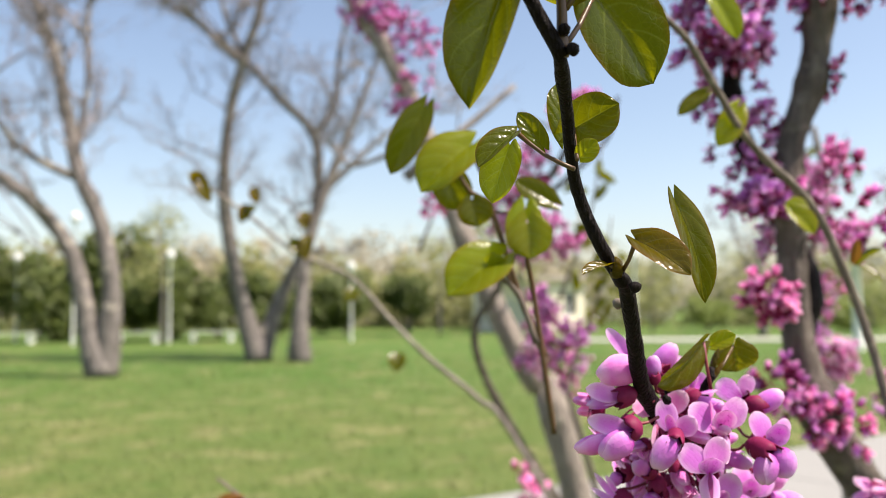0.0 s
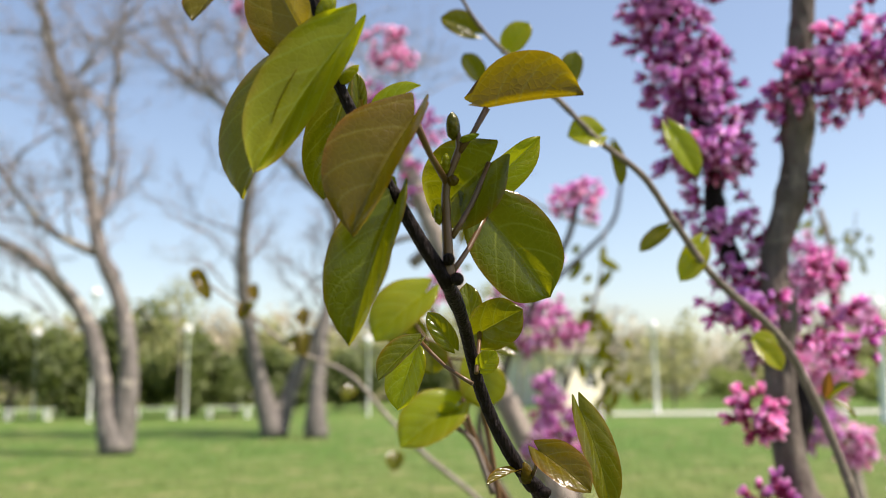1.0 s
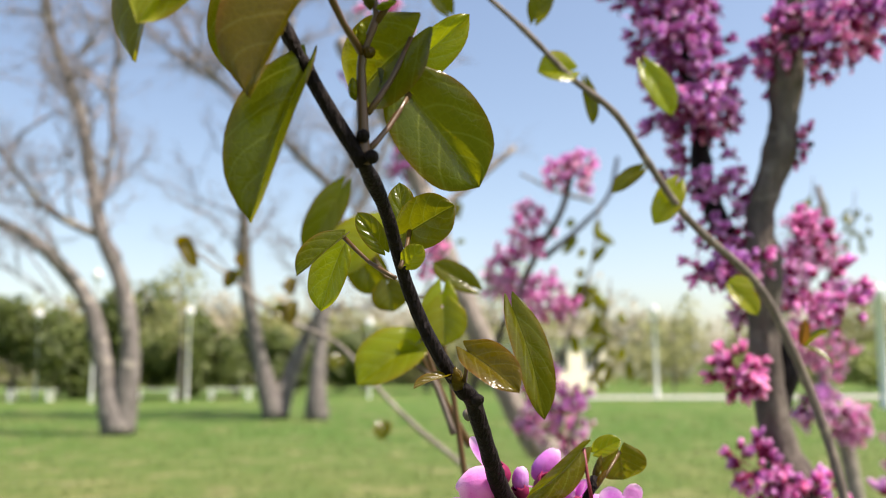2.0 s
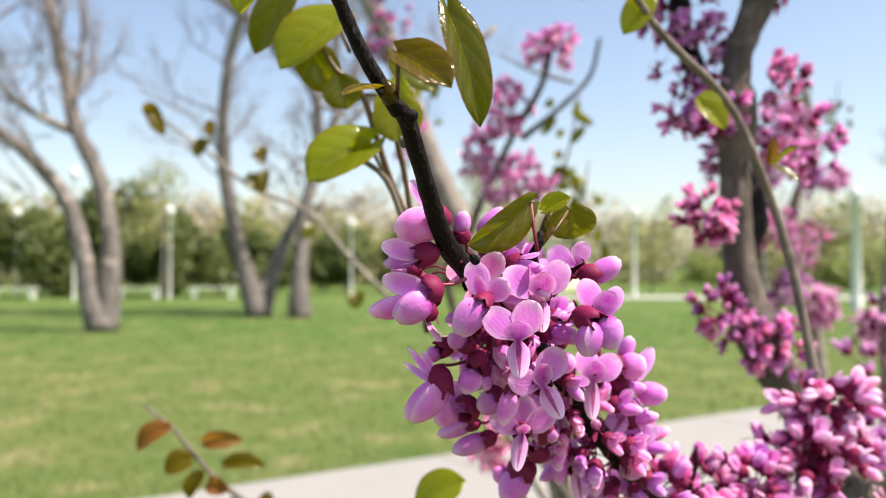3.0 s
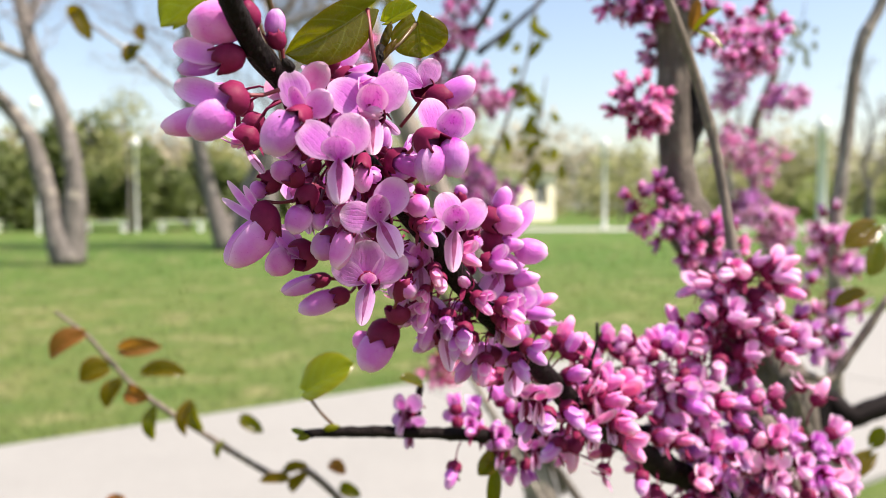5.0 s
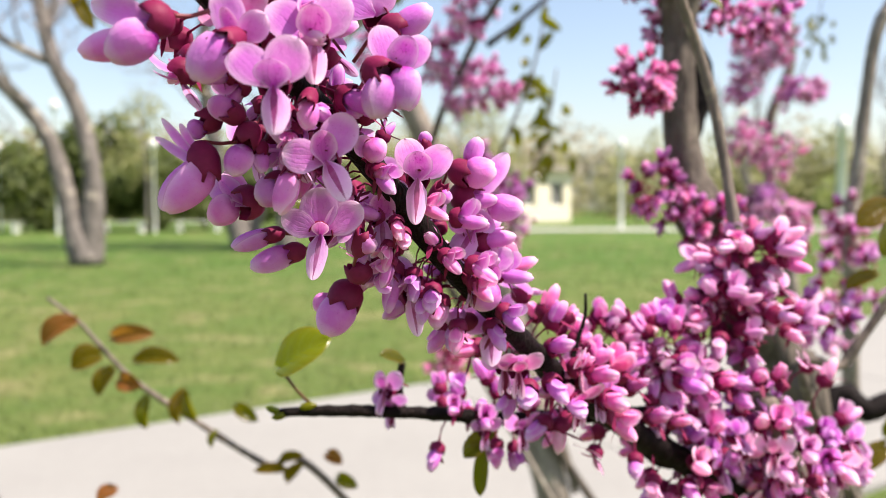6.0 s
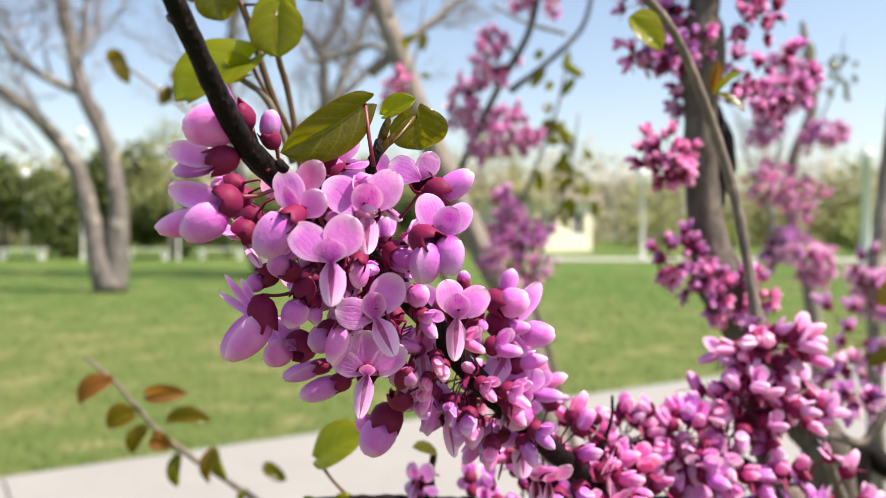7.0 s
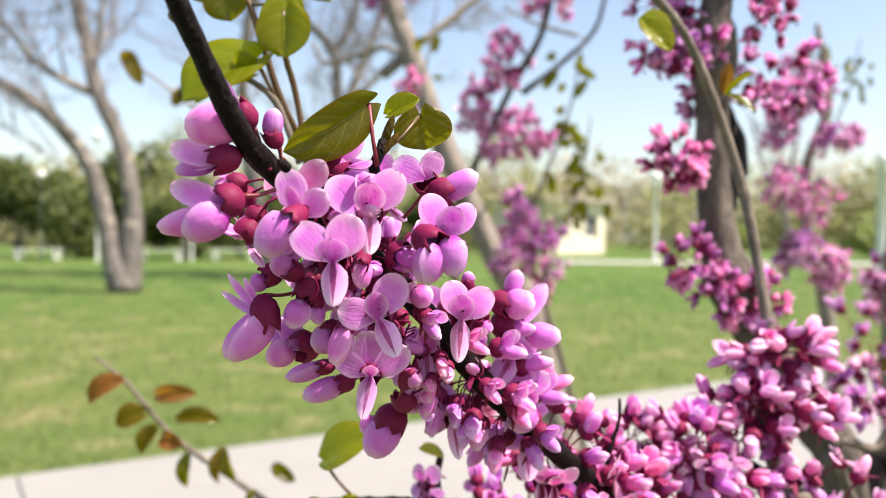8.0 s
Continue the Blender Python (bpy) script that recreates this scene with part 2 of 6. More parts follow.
def tube_data(points, radii, step=0.002, sides=8, rough=0.08, knots=0.0, seed=0):
    """Verts and faces of a tapered round stem through the points, with an uneven surface."""
    pts, par = spline(points, step)
    rs = [float(np.interp(t, np.linspace(0, 1, len(radii)), radii)) for t in par]
    verts, faces = [], []
    tan = (pts[1] - pts[0]).normalized()
    side = tan.orthogonal().normalized()
    for i, q in enumerate(pts):
        t2 = (pts[min(i + 1, len(pts) - 1)] - pts[max(i - 1, 0)]).normalized()
        side = (side - t2 * side.dot(t2)).normalized()
        up = t2.cross(side)
        for k in range(sides):
            a = 2 * math.pi * k / sides
            w = side * math.cos(a) + up * math.sin(a)
            r = rs[i] * (1 + rough * noise.noise((q + w * rs[i]) * (0.6 / max(rs[i], 1e-4)) + Vector((seed, 0, 0)))
                         + knots * max(0.0, noise.noise(q * (0.12 / max(rs[i], 1e-4)) + Vector((seed, 7, 0)))))
            verts.append(q + w * r)
    for i in range(len(pts) - 1):
        for k in range(sides):
            a, b = i * sides + k, i * sides + (k + 1) % sides
            faces.append((a, b, b + sides, a + sides))
    faces.append(tuple(reversed(range(sides))))
    faces.append(tuple(range(len(verts) - sides, len(verts))))
    return verts, faces


def tube(name, points, radii, mat, parent, label="", **kw):
    v, f = tube_data(points, radii, **kw)
    return mesh_object(name, v, f, mat, parent, label)


def join_data(items):
    verts, faces, uvs = [], [], []
    for it in items:
        o = len(verts)
        verts += it[0]
        faces += [tuple(i + o for i in f) for f in it[1]]
        if len(it) > 2:
            uvs += it[2]
    return verts, faces, uvs


# ---- petals and flowers ----
def petal_data(base, tip, side, width, cup=0.3, bend=0.0, fat=0.62, rows=8, cols=5, zone=0.0):
    """One thin rounded petal from base to tip; side is the direction of its width, cup its hollow."""
    base, tip, side = Vector(base), Vector(tip), Vector(side)
    width = width * MM
    axis = tip - base
    side = (side - axis * (side.dot(axis) / axis.length_squared)).normalized()
    nrm = axis.cross(side).normalized()
    verts, faces, uvs = [], [], []
    for i in range(rows):
        u = (1 - math.cos(math.pi * (0.12 + 0.88 * i / (rows - 1)))) / 2
        w = math.sin(math.pi * min(0.999, u ** (1 / fat - 0.45))) ** 0.6
        w = max(w, 0.07) * width * 0.5
        for j in range(cols):
            s = 2 * j / (cols - 1) - 1
            p = base + axis * u + side * (w * s) + nrm * (cup * w * s * s + bend * axis.length * math.sin(math.pi * u))
            p = p + nrm * (0.035 * width * noise.noise(p * 420.0) + 0.05 * width * u * s * noise.noise(p * 300.0 + Vector((9, 0, 0))))
            verts.append(p)
            uvs.append((zone + 0.02 + 0.96 * u, 0.5 + 0.5 * s))
    for i in range(rows - 1):
        for j in range(cols - 1):
            a = i * cols + j
            faces.append((a, a + 1, a + cols + 1, a + cols))
    return verts, faces, uvs


def ovoid_data(base, tip, radius, sides=9, rings=8, fat=0.8):
    base, tip = Vector(base), Vector(tip)
    axis = tip - base
    s = axis.orthogonal().normalized()
    t = axis.normalized().cross(s)
    verts, faces, uvs = [], [], []
    for i in range(rings + 1):
        u = i / rings
        r = radius * max(0.02, 1 - abs(2 * u ** fat - 1) ** 2.3) ** 0.55
        for k in range(sides):
            a = 2 * math.pi * k / sides
            q = base + axis * u + (s * math.cos(a) + t * math.sin(a)) * r
            verts.append(q + (s * math.cos(a) + t * math.sin(a)) * (0.10 * radius * noise.noise(q * 380.0)))
            uvs.append((0.1 + 0.8 * u, 0.25 + 0.5 * abs(2 * k / sides - 1)))
    for i in range(rings):
        for k in range(sides):
            a, b = i * sides + k, i * sides + (k + 1) % sides
            faces.append((a, b, b + sides, a + sides))
    return verts, faces, uvs


def broad_petal(base, tip, width, twist=0.0, cup=0.12, bend=0.06, claw=0.5, rows=11, cols=7, zone=0.0, seed=0.0, side=None):
    """One thin petal with a narrow claw and a round blade, turned about its own axis by twist degrees; width in millimetres."""
    base, tip = Vector(base), Vector(tip)
    width = width * MM
    axis = tip - base
    ln = axis.length
    ax = axis.normalized()
    flat = Vector(side) if side is not None else ax.cross(Vector((0.0, 1.0, 0.0)))
    flat = (flat - ax * flat.dot(ax)).normalized()
    flat = Matrix.Rotation(radians(twist), 3, ax) @ flat
    nrm = ax.cross(flat).normalized()
    verts, faces, uvs = [], [], []
    for i in range(rows):
        u = math.sin(0.5 * math.pi * i / (rows - 1)) ** 1.15
        if u < claw:
            w = 0.16 + 0.84 * math.sin(0.5 * math.pi * u / claw) ** 1.3
        else:
            w = max(0.0, 1 - ((u - claw) / (1 - claw)) ** 2.3) ** 0.5
        w = max(w, 0.03) * width * 0.5
        for j in range(cols):
            s = 2 * j / (cols - 1) - 1
            d = cup * w * s * s - 0.10 * w * s ** 4 + bend * ln * math.sin(math.pi * u * 0.9)
            q = Vector((u * 2.3 + seed, s * 1.4 + seed * 0.7, seed))
            d += 0.055 * width * u * noise.noise(q) + 0.05 * width * abs(s) ** 3 * noise.noise(q * 2.6)
            verts.append(base + axis * u + flat * (w * s * (1 + 0.06 * noise.noise(q * 1.7))) + nrm * d)
            uvs.append((zone + 0.02 + 0.96 * u, 0.5 + 0.5 * s))
    for i in range(rows - 1):
        for j in range(cols - 1):
            a = i * cols + j
            faces.append((a, a + 1, a + cols + 1, a + cols))
    return verts, faces, uvs


def pod_data(base, tip, radius, sides=14, rings=11, seed=0.0, flat=0.82):
    """Closed pair of petals: a smooth egg, a little flattened, with a seam along it."""
    base, tip = Vector(base), Vector(tip)
    axis = tip - base
    s = axis.cross(Vector((0.0, 1.0, 0.15))).normalized()
    t = axis.normalized().cross(s)
    verts, faces, uvs = [], [], []
    for i in range(rings + 1):
        u = 0.5 - 0.5 * math.cos(math.pi * i / rings)
        r = 0.92 * radius * max(0.02, 1 - abs(2 * u ** 0.84 - 1) ** 2.15) ** 0.55
        for k in range(sides):
            a = 2 * math.pi * (k + 0.35) / sides
            ridge = 1 - 0.10 * math.exp(-((k - sides * 0.3) / 0.8) ** 2)
            q = base + axis * u + (s * math.cos(a) + t * math.sin(a) * flat) * r * ridge
            verts.append(q + (s * math.cos(a) + t * math.sin(a)) * (0.05 * radius * noise.noise(q * 260.0 + Vector((seed, 0, 0)))))
            uvs.append((0.08 + 0.88 * u, 0.03 + 0.94 * abs(2 * ((k / sides + 0.2) % 1.0) - 1)))
    for i in range(rings):
        for k in range(sides):
            a, b = i * sides + k, i * sides + (k + 1) % sides
            faces.append((a, b, b + sides, a + sides))
    return verts, faces, uvs


def shell_data(base, tip, radius, turn=0.0, seed=0.0, rows=9, cols=9, flat=0.82):
    """The outer petal wrapped over a pod, open along one side."""
    base, tip = Vector(base), Vector(tip)
    axis = tip - base
    s = axis.cross(Vector((0.0, 1.0, 0.15))).normalized()
    t = axis.normalized().cross(s)
    verts, faces, uvs = [], [], []
    for i in range(rows):
        u = math.sin(0.5 * math.pi * i / (rows - 1)) * 0.95
        r = radius * max(0.02, 1 - abs(2 * (u * 0.97) ** 0.84 - 1) ** 2.15) ** 0.55
        reach = 1.75 * (1 - 0.55 * u ** 4)
        for j in range(cols):
            k = 2 * j / (cols - 1) - 1
            a = turn + reach * k + 0.12 * noise.noise(Vector((u * 3 + seed, k, 0)))
            w = s * math.cos(a) + t * math.sin(a) * flat
            verts.append(base + axis * u + w * (r * (1.0 + 0.09 * abs(k) ** 3) + 0.05 * radius * noise.noise(Vector((u * 2.5, k * 1.5, seed)))))
            uvs.append((0.08 + 0.90 * u, 0.5 + 0.5 * k))
    for i in range(rows - 1):
        for j in range(cols - 1):
            a = i * cols + j
            faces.append((a, a + 1, a + cols + 1, a + cols))
    return verts, faces, uvs


def bud_pod(base, tip, radius, turn=0.0, seed=0.0, small=False):
    """Pod with its wrapped outer petal."""
    if small:
        return join_data([pod_data(base, tip, radius, 10, 8, seed), shell_data(base, tip, radius, turn, seed, 6, 6)])
    return join_data([pod_data(base, tip, radius, seed=seed), shell_data(base, tip, radius, turn, seed)])


def bell_data(base, mouth, radius, sides=15, seed=0.0):
    """Cup of the calyx from its stalk to its mouth, with five blunt teeth and a hollow inside."""
    base, mouth = Vector(base), Vector(mouth)
    axis = mouth - base
    s = axis.orthogonal().normalized()
    t = axis.normalized().cross(s)
    verts, faces = [], []
    profile = ((0.0, 0.20), (0.08, 0.52), (0.26, 0.86), (0.50, 1.0), (0.76, 0.99), (1.0, 0.93), (0.98, 0.84), (0.55, 0.80))
    for n, (u, k) in enumerate(profile):
        for j in range(sides):
            a = 2 * math.pi * j / sides
            w = s * math.cos(a) + t * math.sin(a)
            tooth = 0.16 * (math.cos(5 * a + seed) - 0.3) if n in (5, 6) else 0.0
            q = base + axis * (u + tooth) + w * radius * k
            verts.append(q + w * radius * 0.10 * noise.noise(q * 300.0 + Vector((seed, 0, 0))))
    for i in range(len(profile) - 1):
        for j in range(sides):
            a, b = i * sides + j, i * sides + (j + 1) % sides
            faces.append((a, b, b + sides, a + sides))
    return verts, faces


MM = 0.001


def V(*mm):
    return Vector(mm) * MM


def open_flower(rng):
    """Pea flower: two broad raised wings, a small hood between them, two long keel petals hanging below."""
    j = lambda a: rng.uniform(-a, a)
    items = []
    for sx in (-1, 1):
        items.append(broad_petal(V(sx * 0.4, 10.8, 0.3), V(sx * (5.6 + j(0.8)), 11.4 + j(1.2), 4.8 + j(1.2)), 5.6 + j(0.5), j(22), 0.10, 0.05 * sx, 0.5, 8, 5, seed=rng.random() * 50))
        items.append(broad_petal(V(sx * 0.5, 11.2, -0.5), V(sx * (1.0 + j(0.25)), 13.0 + j(0.8), -7.6 + j(0.7)), 2.5 + j(0.2), 0.0, 0.5, -0.04, 0.6, 8, 5, 4.0, rng.random() * 50, (sx, 0.7, 0)))
    items.append(broad_petal(V(0, 11.6, -0.3), V(j(0.5), 13.4, 4.2 + j(0.5)), 4.4, j(10), 0.25, -0.12, 0.5, 8, 5, 2.0, rng.random() * 50))
    return join_data(items)


def half_flower(rng):
    """Flower just opening: long keel closed, upper petals still folded along it."""
    j = lambda a: rng.uniform(-a, a)
    items = [bud_pod(V(0, 9.2, -0.6), V(j(0.6), 18.2 + j(0.8), -3.2 + j(1)), (2.4 + j(0.2)) * MM, j(2), rng.random() * 40, True)]
    for sx in (-1, 1):
        items.append(broad_petal(V(sx * 0.6, 10.2, 0.8), V(sx * (3.2 + j(0.8)), 15.8 + j(1), 3.4 + j(0.8)), 4.8, 25 * sx + j(15), 0.2, 0.10 * sx, 0.5, 8, 5, seed=rng.random() * 50, side=(sx, 0, -0.8)))
    items.append(broad_petal(V(0, 10.2, 1.0), V(j(0.5), 15.4, 4.0), 4.4, j(10), 0.35, -0.12, 0.5, 8, 5, 2.0, rng.random() * 50, (1, 0, 0)))
    return join_data(items)


def bud(rng):
    j = lambda a: rng.uniform(-a, a)
    items = [bud_pod(V(0, 8.4, 0), V(j(0.6), 17.2 + j(1.2), -1.2 + j(1)), (2.3 + j(0.25)) * MM, j(2), rng.random() * 40, True)]
    items.append(broad_petal(V(0, 10.2, 1.7), V(j(0.5), 15.6, 2.3), 4.0, j(10), 0.5, -0.05, 0.5, 7, 5, seed=rng.random() * 50, side=(1, 0, 0)))
    return join_data(items)


def calyx_data(rng):
    """Crimson cup with five blunt teeth on a thin curved stalk."""
    v, f, uv = ovoid_data(V(0, 7.2, 0.2), V(0, 15.0, -0.4), 2.85 * MM, sides=12, rings=7, fat=0.80)
    keep = 12 * 5
    v, uv = v[:keep], uv[:keep]
    f = [q for q in f if max(q) < keep]
    for k in range(12):
        if k % 3:
            v[keep - 12 + k] = v[keep - 12 + k] + V(0, -0.9, 0)
    d = rng.uniform(-1.2, 1.2)
    t = tube_data([V(0, 0, 0), V(d, 3, 1.0), V(d * 0.5, 6, 0.6), V(0, 8, 0)], [0.34 * MM, 0.26 * MM, 0.28 * MM, 0.55 * MM], step=0.0016, sides=6, rough=0.02)
    slit = petal_data(V(0, 11.2, -0.2), V(0, 12.6, -7.4), V(1, 0, 0), 1.7, cup=0.0)
    return join_data([(v, f), t, slit[:2]])


_rng = random.Random(3)
FLOWER_DATA = {"open": [open_flower(_rng) for _ in range(5)], "half": [half_flower(_rng) for _ in range(3)], "bud": [bud(_rng) for _ in range(3)]}
CALYX_DATA = [calyx_data(_rng) for _ in range(3)]
_cache = {}


def shared_mesh(key, data, mat):
    if key not in _cache:
        v, f, uv = data
        ob = mesh_object("shared", v, f, mat, uvs=uv if uv else None)
        _cache[key] = ob.data
        bpy.data.objects.remove(ob)
    return _cache[key]


def flower_pose(place, out, up=(0, 0, 1), size=1.0):
    y = Vector(out).normalized()
    x = y.cross(Vector(up)).normalized()
    z = x.cross(y)
    m = Matrix((x, y, z)).transposed().to_4x4()
    return Matrix.Translation(place) @ m @ Matrix.Scale(size, 4)


def flower(parent, place, out, up=(0, 0, 1), size=1.0, kind="open", mat=None, rng=_rng):
    """One flower whose stalk starts at place and points along out."""
    mat = mat or M_PETAL
    i = rng.randrange(len(FLOWER_DATA[kind]))
    ob = new("flower", shared_mesh((kind, i, mat.name), FLOWER_DATA[kind][i], mat))
    under(ob, parent)
    ob.matrix_basis = flower_pose(place, out, up, size)
    k = rng.randrange(3)
    c = new("calyx", shared_mesh(("calyx", k), CALYX_DATA[k], M_CALYX))
    c.parent = ob
    return ob


def flower_at(parent, head, out, up=(0, 0, 1), size=1.0, kind="open", mat=None, rng=_rng):
    """A flower whose throat is at head."""
    o = Vector(out).normalized()
    return flower(parent, Vector(head) - o * (11.5 * MM * size), o, up, size, kind, mat, rng)


def flower_mass(name, places, mat, parent, label=""):
    """Many farther flowers in one mesh; places: (place, out, size, kind)."""
    items, cups = [], []
    for q, out, size, kind in places:
        d = FLOWER_DATA[kind][_rng.randrange(3)]
        m = flower_pose(q, out, (0, 0, 1), size)
        items.append(([m @ w for w in d[0]], d[1], d[2]))
        c = CALYX_DATA[_rng.randrange(3)]
        cups.append(([m @ w for w in c[0]], c[1]))
    v, f, uv = join_data(items)
    ob = mesh_object(name, v, f, mat, parent, label, uvs=uv)
    tagged(ob, kind="stuff")
    v, f, _ = join_data(cups)
    tagged(mesh_object("calyx", v, f, M_CALYX, ob), kind="stuff")
    return ob


def along(points, n, rng, spread=0.0):
    """n places and directions scattered along a line of points."""
    pts, _ = spline(points, 0.004)
    out = []
    for _ in range(n):
        i = rng.randrange(len(pts) - 1)
        t = (pts[i + 1] - pts[i]).normalized()
        d = Vector((rng.gauss(0, 1), rng.gauss(0, 1) - 0.25, rng.gauss(0, 1)))
        d = (d - t * d.dot(t) * 0.8).normalized()
        out.append((pts[i] + d * spread * rng.random(), d))
    return out


# ---- leaves ----
def leaf_data(base, tip, face, width, fold=25.0, curl=0.12, lobe=0.16, ruffle=0.02, seed=0, nu=15, nv=6):
    """Heart-shaped leaf from its stalk end to its tip; face: the way its upper side looks; fold: how far each half is lifted."""
    base, tip = Vector(base), Vector(tip)
    axis = tip - base
    length = axis.length
    ax = axis.normalized()
    up = Vector(face)
    up = (up - ax * up.dot(ax)).normalized()
    side = ax.cross(up)
    ca, sa = math.cos(radians(fold)), math.sin(radians(fold))
    verts, faces, uvs = [], [], []
    cols = 2 * nv + 1
    for i in range(nu):
        u = i / (nu - 1)
        w = max(0.0, 1 - abs((u - 0.42) / (0.58 if u > 0.42 else 0.455)) ** 2.3) ** 0.60
        if u > 0.82:
            w *= 1 - 0.35 * ((u - 0.82) / 0.18) ** 1.3
        w = max(w, 0.004)
        for jx in range(cols):
            s = jx / nv - 1
            a = abs(s)
            back = lobe * (1 - u) ** 3 * math.sin(math.pi * min(1.0, a * 0.8)) * 1.1
            x = (u - back) * length
            y = s * w * width * 0.5
            bulge = math.sin(math.pi * a) * 0.06 * width
            z = curl * length * (math.sin(math.pi * u) * 0.6 - u * u * 0.6) + bulge * 0.6
            z += ruffle * width * a * noise.noise(Vector((u * 3.1 + seed, s * 2.0, seed * 1.7)))
            verts.append(base + ax * x + side * (y * ca) + up * (abs(y) * sa + z))
            uvs.append((u, 0.5 + 0.5 * s))
    for i in range(nu - 1):
        for jx in range(cols - 1):
            a = i * cols + jx
            faces.append((a, a + 1, a + cols + 1, a + cols))
    return verts, faces, uvs


_leaf_seed = [0]


def leaf(parent, base, tip, face, width, mat, fold=25.0, curl=0.12, lobe=0.16, label="", stalk_from=None, stalk_mat=None):
    """width in metres. The stalk runs to the leaf from stalk_from."""
    _leaf_seed[0] += 1
    v, f, uv = leaf_data(base, tip, face, width, fold, curl, lobe, seed=_leaf_seed[0])
    ob = mesh_object("leaf", v, f, mat, parent, label, uvs=uv)
    if stalk_from is not None:
        a, b = Vector(stalk_from), Vector(base)
        mid = (a + b) / 2 + Vector((0, 0, -0.06 * (a - b).length))
        r = max(0.00035, min(0.00055, width * 0.03))
        tube("leaf_stalk", [a, mid, b], [r * 1.2, r, r * 1.3], stalk_mat or M_SHOOT, ob, sides=6, step=0.003, rough=0.03)
    return ob


# ---- ground ----
def lawn_material():
    n = Nodes("lawn")
    obj = n.coords()
    a = n.noise(0.35, 6.0, 0.6, vec=obj)
    b = n.noise(4.0, 6.0, 0.7, vec=obj)
    c = n.noise(60.0, 4.0, 0.7, vec=obj)
    far = n.add("ShaderNodeSeparateXYZ")
    n.link(obj, far.inputs[0])
    lush = n.ramp(n.math("ADD", n.math("MULTIPLY", far.outputs[1], 0.03), n.math("MULTIPLY", a, 0.35)), (0.52, (0, 0, 0)), (0.72, (1, 1, 1)))
    col = n.mix(b, (0.080, 0.133, 0.027), (0.155, 0.190, 0.056))
    col = n.mix(n.math("MULTIPLY", lush, 0.75), col, (0.055, 0.135, 0.02))
    worn = n.ramp(n.math("ADD", n.math("MULTIPLY", a, 0.7), n.math("MULTIPLY", b, 0.3)), (0.50, (0, 0, 0)), (0.64, (1, 1, 1)))
    col = n.mix(n.math("MULTIPLY", worn, 0.36), col, (0.26, 0.22, 0.09))
    mid = n.noise(1.3, 5.0, 0.65, vec=obj)
    tan = n.ramp(mid, (0.53, (0, 0, 0)), (0.68, (1, 1, 1)))
    rich = n.ramp(mid, (0.34, (1, 1, 1)), (0.47, (0, 0, 0)))
    col = n.mix(n.math("MULTIPLY", tan, 0.6), col, (0.36, 0.30, 0.16))
    col = n.mix(n.math("MULTIPLY", rich, 0.6), col, (0.06, 0.13, 0.02))
    col = n.mix(n.math("MULTIPLY", c, 0.25), col, (0.08, 0.12, 0.02))
    n.bump(n.math("ADD", c, b), 0.8, 0.03)
    n.set(col, 0.9, Specular_IOR_Level=0.2)
    return n.mat


M_LAWN = lawn_material()
# the path's far edge runs along EDGE_DIR through EDGE_POINT
EDGE_POINT = Vector((0.0, 6.36, 0.0))
EDGE_DIR = Vector((0.846, 0.533, 0.0))
EDGE_OUT = Vector((-0.533, 0.846, 0.0))


def ground_height(x, y):
    d = (Vector((x, y, 0)) - EDGE_POINT).dot(EDGE_OUT)
    k = min(1.0, max(0.0, (d - 0.1) / 4.0))
    far = min(1.0, max(0.0, (60.0 - y) / 20.0))
    h = (0.05 * noise.noise(Vector((x * 0.12, y * 0.12, 0))) + 0.03 * noise.noise(Vector((x * 0.6, y * 0.6, 3)))) * k * far
    return h - 0.02


def warp(a, b, n, k):
    return [a + (b - a) * (math.copysign(abs(2 * i / n - 1) ** k, 2 * i / n - 1) + 1) / 2 for i in range(n + 1)]


xs, ys = warp(-1500, 1500, 180, 3.2), warp(-1460, 1500, 180, 3.2)
lawn = mesh_object("ground", [(x, y, ground_height(x, y)) for y in ys for x in xs],
                   [(j * 181 + i, j * 181 + i + 1, (j + 1) * 181 + i + 1, (j + 1) * 181 + i) for j in range(180) for i in range(180)], M_LAWN)
tagged(lawn, "mown park lawn, green with dry yellowish patches", "lawn", kind="structure")

M_CONCRETE = plain_material("path_concrete", (0.215, 0.21, 0.20), (0.295, 0.29, 0.275), 14.0, 0.85, 0.3, 0.004)


def path_slabs():
    """Light concrete footpath with sawn joints, 3.2 m wide."""
    vs, fs = [], []
    step = 3.0
    for i in range(-14, 16):
        a, b = i * step + 0.006, (i + 1) * step - 0.006
        o = len(vs)
        for z in (-0.10, 0.012):
            for s, w in ((a, 0.0), (b, 0.0), (b, -3.2), (a, -3.2)):
                p = EDGE_POINT + EDGE_DIR * s + EDGE_OUT * w
                vs.append((p.x, p.y, z))
        fs += [(o + 4, o + 7, o + 6, o + 5)] + [(o + k, o + 4 + k, o + 4 + (k + 1) % 4, o + (k + 1) % 4) for k in range(4)]
    ob = mesh_object("pavement", vs, fs, M_CONCRETE, smooth=False)
    tagged(ob, "pale grey concrete footpath across the lawn", "footpath", kind="structure")
    return ob


path_slabs()

